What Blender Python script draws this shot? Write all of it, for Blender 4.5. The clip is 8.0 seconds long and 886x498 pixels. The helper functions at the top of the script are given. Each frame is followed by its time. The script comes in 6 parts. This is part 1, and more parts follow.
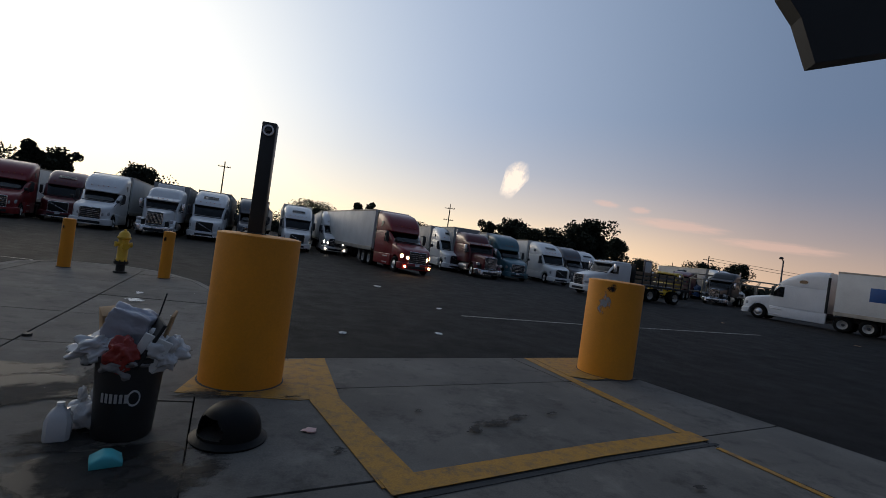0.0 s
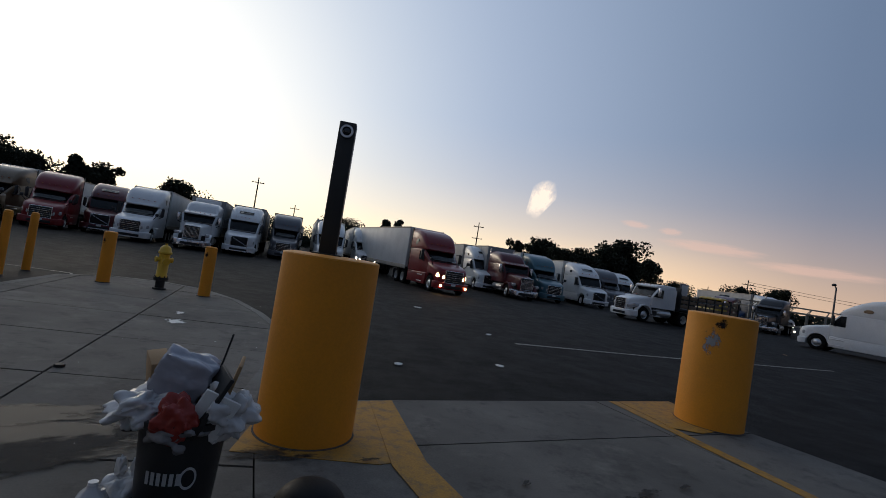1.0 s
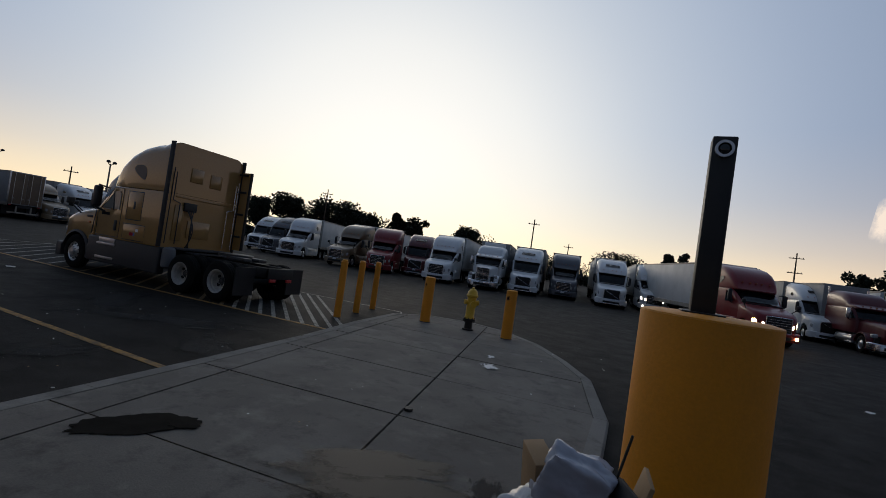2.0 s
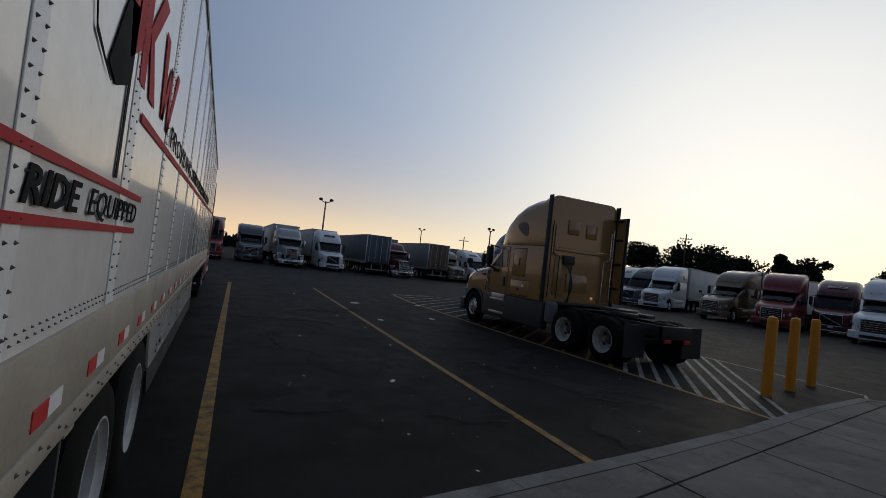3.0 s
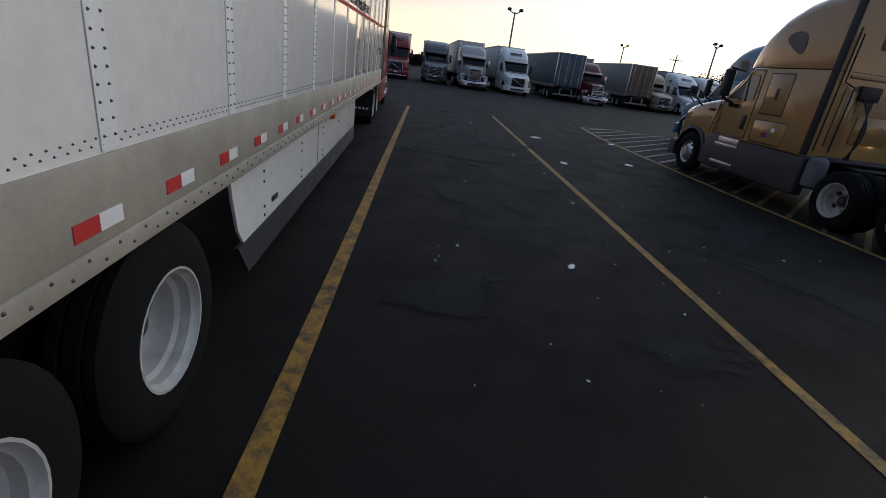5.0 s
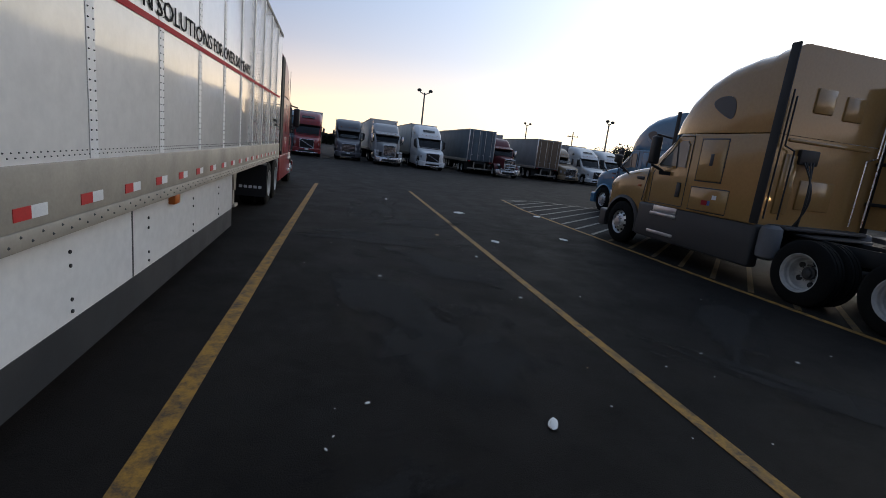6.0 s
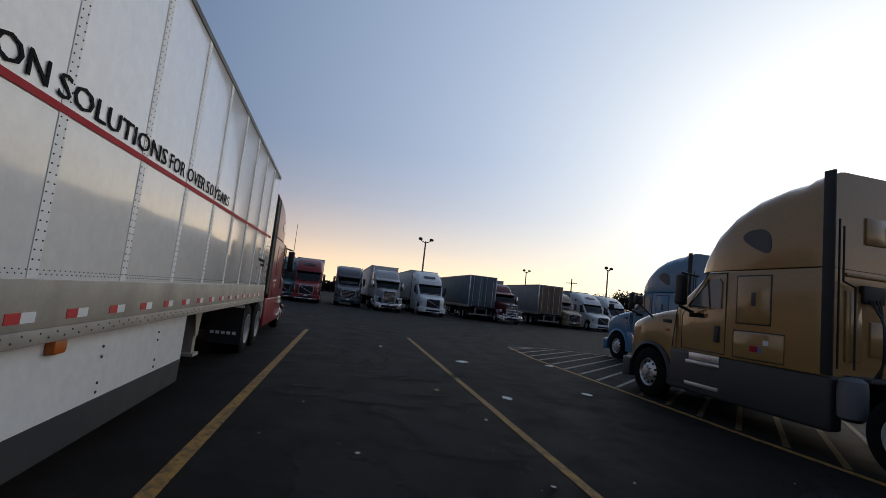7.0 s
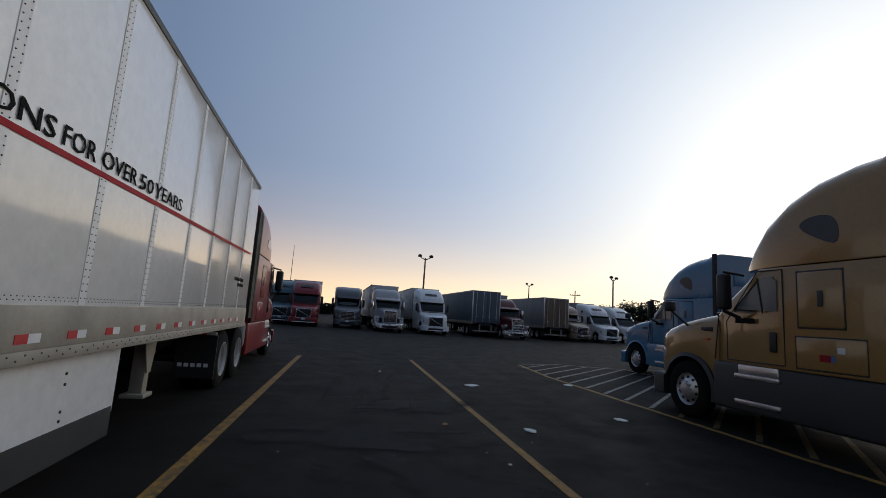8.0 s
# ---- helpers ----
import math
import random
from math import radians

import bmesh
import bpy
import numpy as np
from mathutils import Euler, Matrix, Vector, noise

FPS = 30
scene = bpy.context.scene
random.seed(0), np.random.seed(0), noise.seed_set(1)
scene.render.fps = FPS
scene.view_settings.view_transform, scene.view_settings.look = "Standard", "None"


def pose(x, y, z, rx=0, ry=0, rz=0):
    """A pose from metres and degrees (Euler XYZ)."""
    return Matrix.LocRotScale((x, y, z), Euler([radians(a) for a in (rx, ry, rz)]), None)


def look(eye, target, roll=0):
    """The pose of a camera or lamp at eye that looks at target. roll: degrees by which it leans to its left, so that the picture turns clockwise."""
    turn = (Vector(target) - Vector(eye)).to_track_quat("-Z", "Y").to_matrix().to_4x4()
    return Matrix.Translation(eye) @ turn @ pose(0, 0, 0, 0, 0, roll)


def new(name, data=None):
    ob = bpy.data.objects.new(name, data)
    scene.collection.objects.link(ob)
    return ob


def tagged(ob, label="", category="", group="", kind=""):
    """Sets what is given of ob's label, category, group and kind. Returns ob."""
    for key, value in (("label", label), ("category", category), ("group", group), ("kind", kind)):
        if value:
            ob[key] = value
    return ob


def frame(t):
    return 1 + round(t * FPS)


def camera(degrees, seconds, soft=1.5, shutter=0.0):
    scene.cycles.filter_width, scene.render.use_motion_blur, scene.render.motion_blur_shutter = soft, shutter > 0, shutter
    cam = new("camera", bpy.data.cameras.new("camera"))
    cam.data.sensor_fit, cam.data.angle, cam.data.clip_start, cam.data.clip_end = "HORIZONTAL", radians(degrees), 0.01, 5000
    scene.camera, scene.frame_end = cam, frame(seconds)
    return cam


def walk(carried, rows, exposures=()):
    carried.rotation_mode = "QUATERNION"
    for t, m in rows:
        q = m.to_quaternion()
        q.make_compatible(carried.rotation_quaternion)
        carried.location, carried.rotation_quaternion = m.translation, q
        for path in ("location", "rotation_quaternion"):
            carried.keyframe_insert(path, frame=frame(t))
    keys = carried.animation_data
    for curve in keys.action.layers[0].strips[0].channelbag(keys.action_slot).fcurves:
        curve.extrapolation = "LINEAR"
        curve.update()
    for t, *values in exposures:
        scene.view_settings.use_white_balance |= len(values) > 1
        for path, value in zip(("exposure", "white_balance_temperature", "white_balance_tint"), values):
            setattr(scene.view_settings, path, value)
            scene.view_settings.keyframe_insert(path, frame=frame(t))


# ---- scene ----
# ---- camera and walk ----
cam = camera(86.5, 8.0, soft=0.7)
ROWS = [
    (0, 0.005, -0.167, 1.858, -12.05, 0.05, -7.91),
    (0.5, -0.318, 0.313, 1.849, -7.36, 1.33, -7.32),
    (1, -0.553, 0.893, 1.831, -9.00, 1.78, -9.04),
    (1.2, -0.689, 1.104, 1.848, -10.65, 1.24, -8.95),
    (1.5, -0.930, 1.300, 1.850, -1.00, 1.10, -8.90),
    (1.9, -1.220, 1.540, 1.855, 18.30, 1.10, -8.40),
    (2.3, -1.596, 1.787, 1.841, 39.29, 1.78, -7.84),
    (2.5, -2.064, 1.960, 1.759, 47.70, 2.72, -7.23),
    (3, -3.058, 2.274, 1.743, 64.76, 2.01, -6.50),
    (3.5, -3.621, 2.428, 1.777, 74.95, -3.15, -7.94),
    (4, -4.018, 2.651, 1.798, 86.26, -7.40, -4.16),
    (4.5, -4.447, 2.737, 1.789, 91.86, -18.09, -5.86),
    (4.7, -4.588, 2.778, 1.868, 89.96, -21.04, -7.67),
    (5.8, -6.593, 3.086, 1.679, 76.54, -15.56, -6.04),
    (6, -6.932, 3.165, 1.680, 76.83, -11.63, -6.51),
    (6.5, -7.526, 3.418, 1.637, 80.78, 0.09, -5.17),
    (7, -8.175, 3.474, 1.554, 76.92, 6.08, -6.29),
    (7.5, -8.829, 3.617, 1.530, 74.66, 7.46, -5.29),
    (8, -9.412, 3.722, 1.513, 77.20, 8.22, -3.85),
]
walk(cam, [(t, pose(x, y, z, 90 + p, r, w)) for t, x, y, z, w, p, r in ROWS], exposures=[(0, 0.0), (0.5, -0.08), (1, 0.0), (2.5, -0.32), (3.5, -0.1), (4.5, 0.62), (6, 0.65), (7, 0.15), (8, 0.1)])

# ---- world and light: dusk, the sun just gone behind the trees ----
SUN_YAW = 31.0
world = bpy.data.worlds.new("dusk_sky")
scene.world = world
world.use_nodes = True
wn, wl = world.node_tree.nodes, world.node_tree.links
sky = wn.new("ShaderNodeTexSky")
sky.sky_type, sky.sun_disc = "NISHITA", False
sky.sun_elevation, sky.sun_rotation = radians(2.0), radians(-SUN_YAW)
sky.air_density, sky.dust_density, sky.ozone_density = 1.0, 1.0, 3.0


def wmath(op, a, b=0.0):
    k = wn.new("ShaderNodeMath")
    k.operation = op
    for s, v in zip(k.inputs, (a, b)):
        if hasattr(v, "links"):
            wl.new(v, s)
        else:
            s.default_value = v
    return k.outputs[0]


def wramp(fac, stops):
    r = wn.new("ShaderNodeValToRGB")
    r.color_ramp.interpolation = "B_SPLINE"
    e = r.color_ramp.elements
    while len(e) < len(stops):
        e.new(0.5)
    for k, (p, c) in zip(e, stops):
        k.position, k.color = p, (*c, 1)
    wl.new(fac, r.inputs["Fac"])
    return r.outputs["Color"]


def wmix(kind, fac, a, b):
    m = wn.new("ShaderNodeMix")
    m.data_type, m.blend_type, m.clamp_result = "RGBA", kind, False
    for s, v in ((m.inputs[0], fac), (m.inputs[6], a), (m.inputs[7], b)):
        if hasattr(v, "links"):
            wl.new(v, s)
        else:
            s.default_value = v if isinstance(v, float) else (*v, 1)
    return m.outputs[2]


# twilight colours by the angle from the place where the sun went down, and a warm band along the horizon
a = radians(SUN_YAW)
coord = wn.new("ShaderNodeTexCoord")
dot = wn.new("ShaderNodeVectorMath")
dot.operation = "DOT_PRODUCT"
dot.inputs[1].default_value = (-math.sin(a) * math.cos(radians(6)), math.cos(a) * math.cos(radians(6)), math.sin(radians(6)))
wl.new(coord.outputs["Generated"], dot.inputs[0])
angle = wmath("DIVIDE", wmath("ARCCOSINE", dot.outputs["Value"]), math.pi)
split = wn.new("ShaderNodeSeparateXYZ")
wl.new(coord.outputs["Generated"], split.inputs[0])
dome = wramp(angle, [(0.0, (0.45, 0.43, 0.395)), (0.1, (0.355, 0.355, 0.345)), (0.17, (0.205, 0.23, 0.266)), (0.25, (0.124, 0.154, 0.21)), (0.34, (0.08, 0.106, 0.152)), (0.43, (0.047, 0.069, 0.11)), (0.6, (0.028, 0.04, 0.064)), (1.0, (0.021, 0.03, 0.048))])
band = wramp(angle, [(0.0, (0.5, 0.44, 0.31)), (0.17, (0.45, 0.36, 0.215)), (0.34, (0.42, 0.29, 0.165)), (0.43, (0.26, 0.175, 0.12)), (0.6, (0.085, 0.065, 0.062)), (1.0, (0.045, 0.04, 0.044))])
rise = wramp(split.outputs["Z"], [(0.0, (0.95, 0.95, 0.95)), (0.045, (0.8, 0.8, 0.8)), (0.1, (0.42, 0.42, 0.42)), (0.18, (0.12, 0.12, 0.12)), (0.3, (0, 0, 0))])
glow_sky = wmix("MIX", rise, dome, band)
wl.new(wmix("ADD", 0.003, glow_sky, sky.outputs["Color"]), wn["Background"].inputs["Color"])
wn["Background"].inputs["Strength"].default_value = 3.0
sun_data = bpy.data.lights.new("sun", "SUN")
sun_data.energy, sun_data.angle, sun_data.color = 0.45, radians(20), (1.0, 0.85, 0.68)
sun = new("sun", sun_data)
a = radians(SUN_YAW)
sun.matrix_world = look((-math.sin(a) * 100, math.cos(a) * 100, 9), (0, 0, 0))


# ---- materials ----
def nodes_of(name):
    m = bpy.data.materials.new(name)
    m.use_nodes = True
    return m, m.node_tree.nodes, m.node_tree.links, m.node_tree.nodes["Principled BSDF"]


def noise_node(n, l, scale, detail=6, rough=0.6, coord="Object"):
    tc = n.new("ShaderNodeTexCoord")
    t = n.new("ShaderNodeTexNoise")
    t.inputs["Scale"].default_value, t.inputs["Detail"].default_value, t.inputs["Roughness"].default_value = scale, detail, rough
    l.new(tc.outputs[coord], t.inputs["Vector"])
    return t.outputs["Fac"]


def ramp(n, l, fac, stops):
    r = n.new("ShaderNodeValToRGB")
    e = r.color_ramp.elements
    while len(e) < len(stops):
        e.new(0.5)
    for k, (p, c) in zip(e, stops):
        k.position, k.color = p, (c if len(c) == 4 else (*c, 1))
    l.new(fac, r.inputs["Fac"])
    return r.outputs["Color"]


def mixed(n, l, fac, a, b, kind="MIX"):
    m = n.new("ShaderNodeMix")
    m.data_type, m.blend_type = "RGBA", kind
    for sock, v in ((m.inputs[0], fac), (m.inputs[6], a), (m.inputs[7], b)):
        if hasattr(v, "links"):
            l.new(v, sock)
        else:
            sock.default_value = v if isinstance(v, float) else (*v, 1)
    return m.outputs[2]


def bump(n, l, b, height, strength, distance=0.01):
    k = n.new("ShaderNodeBump")
    k.inputs["Strength"].default_value, k.inputs["Distance"].default_value = strength, distance
    l.new(height, k.inputs["Height"])
    l.new(k.outputs["Normal"], b.inputs["Normal"])


def scaled(c, f):
    return tuple(min(1, v * f) for v in c)


def simple(name, color, rough=0.5, metal=0.0, grime=0.25, scale=3.0, bumpy=0.0, coat=0.0, vary=0.2, spec=0.5):
    """A surface with broad grime and fine grain over its own colour."""
    m, n, l, b = nodes_of(name)
    broad = noise_node(n, l, scale, 5)
    fine = noise_node(n, l, scale * 22, 3)
    base = mixed(n, l, ramp(n, l, broad, [(0.35, (0, 0, 0)), (0.75, (grime, grime, grime))]), color, scaled((0.09, 0.08, 0.07), 1))
    base = mixed(n, l, 0.25, base, ramp(n, l, fine, [(0.3, scaled(color, 0.75)), (0.7, scaled(color, 1.15))]))
    l.new(base, b.inputs["Base Color"])
    l.new(ramp(n, l, broad, [(0.3, (rough,) * 3), (0.8, (min(1, rough + vary),) * 3)]), b.inputs["Roughness"])
    b.inputs["Metallic"].default_value, b.inputs["Coat Weight"].default_value, b.inputs["Specular IOR Level"].default_value = metal, coat, spec
    if bumpy:
        bump(n, l, b, fine, bumpy)
    return m


def paint(name, color, rough=0.3, grime=0.2):
    return simple(name, color, rough, 0, grime, 0.9, 0, 0.25, 0.12, 0.35)


def asphalt_material():
    m, n, l, b = nodes_of("asphalt")
    big, mid, fine = noise_node(n, l, 0.22, 6), noise_node(n, l, 1.3, 8, 0.7), noise_node(n, l, 90, 4, 0.7)
    patches, grit = noise_node(n, l, 0.55, 9, 0.75), noise_node(n, l, 22, 5, 0.8)
    base = ramp(n, l, fine, [(0.25, (0.0038, 0.0034, 0.003)), (0.55, (0.0095, 0.0083, 0.0071)), (0.85, (0.048, 0.042, 0.036))])
    base = mixed(n, l, ramp(n, l, big, [(0.4, (0, 0, 0)), (0.7, (0.55, 0.55, 0.55))]), base, (0.021, 0.018, 0.0152))
    base = mixed(n, l, ramp(n, l, mid, [(0.54, (0, 0, 0)), (0.66, (0.75, 0.75, 0.75))]), base, (0.0062, 0.0057, 0.0053))
    base = mixed(n, l, ramp(n, l, patches, [(0.5, (0, 0, 0)), (0.56, (0.6, 0.6, 0.6))]), base, (0.0066, 0.0059, 0.0052))
    base = mixed(n, l, ramp(n, l, grit, [(0.66, (0, 0, 0)), (0.74, (0.5, 0.5, 0.5))]), base, (0.07, 0.063, 0.054))
    l.new(base, b.inputs["Base Color"])
    l.new(ramp(n, l, mid, [(0.3, (0.9,) * 3), (0.68, (0.66,) * 3)]), b.inputs["Roughness"])
    b.inputs["Specular IOR Level"].default_value = 0.1
    bump(n, l, b, fine, 0.6, 0.008)
    return m


def concrete_material(name, tone):
    m, n, l, b = nodes_of(name)
    big, mid, fine = noise_node(n, l, 0.6, 6), noise_node(n, l, 3.2, 8, 0.7), noise_node(n, l, 60, 4)
    info = n.new("ShaderNodeObjectInfo")
    base = ramp(n, l, fine, [(0.3, scaled(tone, 0.8)), (0.7, scaled(tone, 1.12))])
    base = mixed(n, l, ramp(n, l, info.outputs["Random"], [(0, (0, 0, 0)), (1, (0.3, 0.3, 0.3))]), base, scaled(tone, 0.72))
    base = mixed(n, l, ramp(n, l, big, [(0.36, (0, 0, 0)), (0.66, (0.8, 0.8, 0.8))]), base, scaled(tone, 0.45))
    base = mixed(n, l, ramp(n, l, mid, [(0.52, (0, 0, 0)), (0.7, (0.75, 0.75, 0.75))]), base, scaled(tone, 0.28))
    pale = noise_node(n, l, 1.4, 7, 0.7)
    base = mixed(n, l, ramp(n, l, pale, [(0.55, (0, 0, 0)), (0.72, (0.5, 0.5, 0.5))]), base, scaled(tone, 1.5))
    l.new(base, b.inputs["Base Color"])
    b.inputs["Roughness"].default_value, b.inputs["Specular IOR Level"].default_value = 0.85, 0.3
    bump(n, l, b, fine, 0.3, 0.006)
    return m


def worn_paint(name, color, under, lo=0.52, hi=0.66):
    m, n, l, b = nodes_of(name)
    wear, fine = noise_node(n, l, 7, 9, 0.75), noise_node(n, l, 70, 3)
    col = ramp(n, l, fine, [(0.3, scaled(color, 0.8)), (0.7, scaled(color, 1.1))])
    l.new(mixed(n, l, ramp(n, l, wear, [(lo, (0, 0, 0)), (hi, (0.9, 0.9, 0.9))]), col, under), b.inputs["Base Color"])
    b.inputs["Roughness"].default_value = 0.75
    bump(n, l, b, fine, 0.3, 0.005)
    return m


def glass_dark(name, tint=(0.012, 0.014, 0.016), rough=0.06, coat=0.4):
    m, n, l, b = nodes_of(name)
    b.inputs["Base Color"].default_value, b.inputs["Roughness"].default_value = (*tint, 1), rough
    b.inputs["Coat Weight"].default_value = coat
    return m


def glow(name, color, power):
    m, n, l, b = nodes_of(name)
    b.inputs["Base Color"].default_value = (*color, 1)
    b.inputs["Emission Color"].default_value, b.inputs["Emission Strength"].default_value = (*color, 1), power
    return m


ASPHALT = asphalt_material()
CONCRETE = concrete_material("concrete", (0.168, 0.151, 0.13))
CONCRETE_KERB = concrete_material("kerb_concrete", (0.2, 0.188, 0.168))
JOINT = simple("joint_filler", (0.03, 0.03, 0.03), 0.9)
LINE_YELLOW = worn_paint("yellow_road_paint", (0.36, 0.18, 0.018), (0.028, 0.024, 0.02), 0.42, 0.63)
LINE_WHITE = worn_paint("white_road_paint", (0.3, 0.285, 0.25), (0.025, 0.024, 0.022), 0.44, 0.6)
APRON_YELLOW = worn_paint("yellow_apron_paint", (0.42, 0.2, 0.016), (0.08, 0.065, 0.05), 0.47, 0.72)
FAINT_YELLOW = worn_paint("faint_yellow_paint", (0.16, 0.09, 0.02), (0.025, 0.022, 0.02), 0.42, 0.6)
BOLLARD_YELLOW = simple("bollard_yellow", (0.74, 0.275, 0.008), 0.5, 0, 0.18, 2.0, 0.15)
HYDRANT_YELLOW = simple("hydrant_yellow", (0.7, 0.42, 0.02), 0.4, 0, 0.25, 4.0, 0.1)
BLACK_METAL = simple("black_metal", (0.018, 0.018, 0.018), 0.45, 0.2)
BLACK_PLASTIC = simple("black_plastic", (0.016, 0.016, 0.017), 0.42, 0, 0.15, 4, 0.1)
RUBBER = simple("tyre_rubber", (0.008, 0.008, 0.0075), 0.8, 0, 0.03, 5, 0.3, spec=0.12)
CHASSIS = simple("chassis_black", (0.01, 0.01, 0.01), 0.6, 0, 0.12)
FLAP_RUBBER = simple("flap_rubber", (0.04, 0.039, 0.038), 0.7, 0, 0.3, 6)
CHROME = simple("chrome", (0.75, 0.75, 0.76), 0.18, 1.0, 0.1)
ALU = simple("polished_aluminium", (0.7, 0.7, 0.7), 0.28, 0.9, 0.2, 5)
RIM_WHITE = simple("white_rim", (0.5, 0.49, 0.46), 0.5, 0, 0.65, 6)
GREY_SKIRT = simple("dark_grey_fairing", (0.034, 0.035, 0.038), 0.45, 0, 0.3)
GLASS = glass_dark("dark_cab_glass")
GLASS_GREY = glass_dark("grey_roof_glass", (0.05, 0.052, 0.055), 0.35, 0.0)
# sky seen through the windows is put into the glass colour; cabs are solid
GLASS_SKY_TINT = glass_dark("cab_glass_sky_tint", (0.2, 0.21, 0.2), 0.12, 0.2)
LAMP_CLEAR = simple("headlamp_lens", (0.5, 0.5, 0.5), 0.12, 0.3, 0.1)
LAMP_ON = glow("lit_headlamp", (1.0, 0.55, 0.22), 25)
LAMP_WHITE_ON = glow("lit_white_headlamp", (1.0, 0.85, 0.7), 8)
LAMP_AMBER = simple("amber_marker", (0.5, 0.12, 0.01), 0.3)
TRAILER_WHITE = simple("trailer_white", (0.86, 0.84, 0.8), 0.13, 0, 0.015, 0.5, 0, 0.5, 0.04)
RAIL_WHITE = simple("rail_off_white", (0.38, 0.34, 0.275), 0.5, 0, 0.55, 2.2)
SEAM = simple("trailer_seam", (0.76, 0.76, 0.74), 0.3, 0, 0.05)
RIVET = simple("rivet_steel", (0.07, 0.07, 0.07), 0.45, 0.3)
RED_STRIPE = simple("red_decal", (0.36, 0.012, 0.02), 0.6, 0, 0.05, spec=0.2)
BLACK_DECAL = simple("black_decal", (0.008, 0.008, 0.008), 0.8, 0, 0.0, spec=0.15)
WHITE_DECAL = simple("white_decal", (0.75, 0.75, 0.74), 0.4, 0, 0.1)
TAPE_RED = simple("red_reflective_tape", (0.55, 0.03, 0.03), 0.35)
TAPE_WHITE = simple("white_reflective_tape", (0.8, 0.8, 0.78), 0.35)
PAPER = simple("white_paper", (0.75, 0.74, 0.7), 0.8, 0, 0.2, 12)
BARK = simple("bark", (0.06, 0.045, 0.03), 0.9)
LEAF = simple("foliage", (0.014, 0.02, 0.009), 0.95, 0, 0.0, 2)
WOOD = simple("pole_wood", (0.09, 0.065, 0.045), 0.9)


# ---- mesh helpers ----
def chaikin(pts, times=2):
    """Rounds the corners of a closed outline."""
    for _ in range(times):
        out = []
        for i, p in enumerate(pts):
            q = pts[(i + 1) % len(pts)]
            out += [tuple(a * 0.75 + b * 0.25 for a, b in zip(p, q)), tuple(a * 0.25 + b * 0.75 for a, b in zip(p, q))]
        pts = out
    return pts


def part(name, bm, material, parent=None, label="", smooth=40):
    me = bpy.data.meshes.new(name)
    bmesh.ops.recalc_face_normals(bm, faces=bm.faces)
    for f in bm.faces:
        f.smooth = smooth > 0
    bm.to_mesh(me)
    bm.free()
    if smooth:
        me.set_sharp_from_angle(angle=radians(smooth))
    for m in material if isinstance(material, (list, tuple)) else [material]:
        me.materials.append(m)
    ob = new(name, me)
    if parent:
        ob.parent = parent
    if label:
        ob["label"] = label
    return ob


def shared(name, ob, parent, m):
    """Another object on the mesh of ob."""
    o = new(name, ob.data)
    o.parent, o.matrix_basis = parent, m
    return o


def thing(name, m, label, category, group="", kind=""):
    e = new(name)
    e.empty_display_size = 0.2
    e.matrix_basis = m
    return tagged(e, label, category, group, kind)


def box(bm, x0, x1, y0, y1, z0, z1, bevel=0.0, seg=2, mi=0):
    r = bmesh.ops.create_cube(bm, size=1)
    vs = r["verts"]
    for v in vs:
        v.co = Vector((x0 + (v.co.x + 0.5) * (x1 - x0), y0 + (v.co.y + 0.5) * (y1 - y0), z0 + (v.co.z + 0.5) * (z1 - z0)))
    fs = {f for v in vs for f in v.link_faces}
    for f in fs:
        f.material_index = mi
    if bevel:
        es = list({e for v in vs for e in v.link_edges})
        bmesh.ops.bevel(bm, geom=es, offset=bevel, segments=seg, affect="EDGES", profile=0.5)
    return bm


def cyl(bm, p, q, r, r2=None, seg=20, cap=True):
    p, q = Vector(p), Vector(q)
    d = q - p
    m = Matrix.Translation((p + q) / 2) @ d.to_track_quat("Z", "Y").to_matrix().to_4x4()
    bmesh.ops.create_cone(bm, cap_ends=cap, segments=seg, radius1=r, radius2=r if r2 is None else r2, depth=d.length, matrix=m)
    return bm


def loft(bm, loops, cap=True, closed=True):
    rows = [[bm.verts.new(p) for p in lp] for lp in loops]
    for a, b in zip(rows, rows[1:]):
        k = len(a)
        for i in range(k if closed else k - 1):
            j = (i + 1) % k
            bm.faces.new((a[i], a[j], b[j], b[i]))
    if cap and closed:
        bm.faces.new(rows[0])
        bm.faces.new(list(reversed(rows[-1])))
    return bm


def lathe(bm, profile, seg=28, axis="z", origin=(0, 0, 0)):
    """Turns (radius, height) pairs round an axis."""
    o = Vector(origin)
    rows = []
    for i in range(seg):
        c, s = math.cos(2 * math.pi * i / seg), math.sin(2 * math.pi * i / seg)
        row = []
        for r, h in profile:
            v = (r * c, r * s, h) if axis == "z" else (r * c, h, r * s)
            row.append(bm.verts.new(o + Vector(v)))
        rows.append(row)
    for i in range(seg):
        a, b = rows[i], rows[(i + 1) % seg]
        for k in range(len(profile) - 1):
            bm.faces.new((a[k], a[k + 1], b[k + 1], b[k]))
    bmesh.ops.remove_doubles(bm, verts=bm.verts, dist=1e-5)
    return bm


def prism(bm, poly, z0, z1, mi=0):
    lo = [bm.verts.new((x, y, z0)) for x, y in poly]
    hi = [bm.verts.new((x, y, z1)) for x, y in poly]
    fs = [bm.faces.new(hi), bm.faces.new(lo[::-1])]
    k = len(poly)
    for i in range(k):
        fs.append(bm.faces.new((lo[i], lo[(i + 1) % k], hi[(i + 1) % k], hi[i])))
    for f in fs:
        f.material_index = mi
    return bm


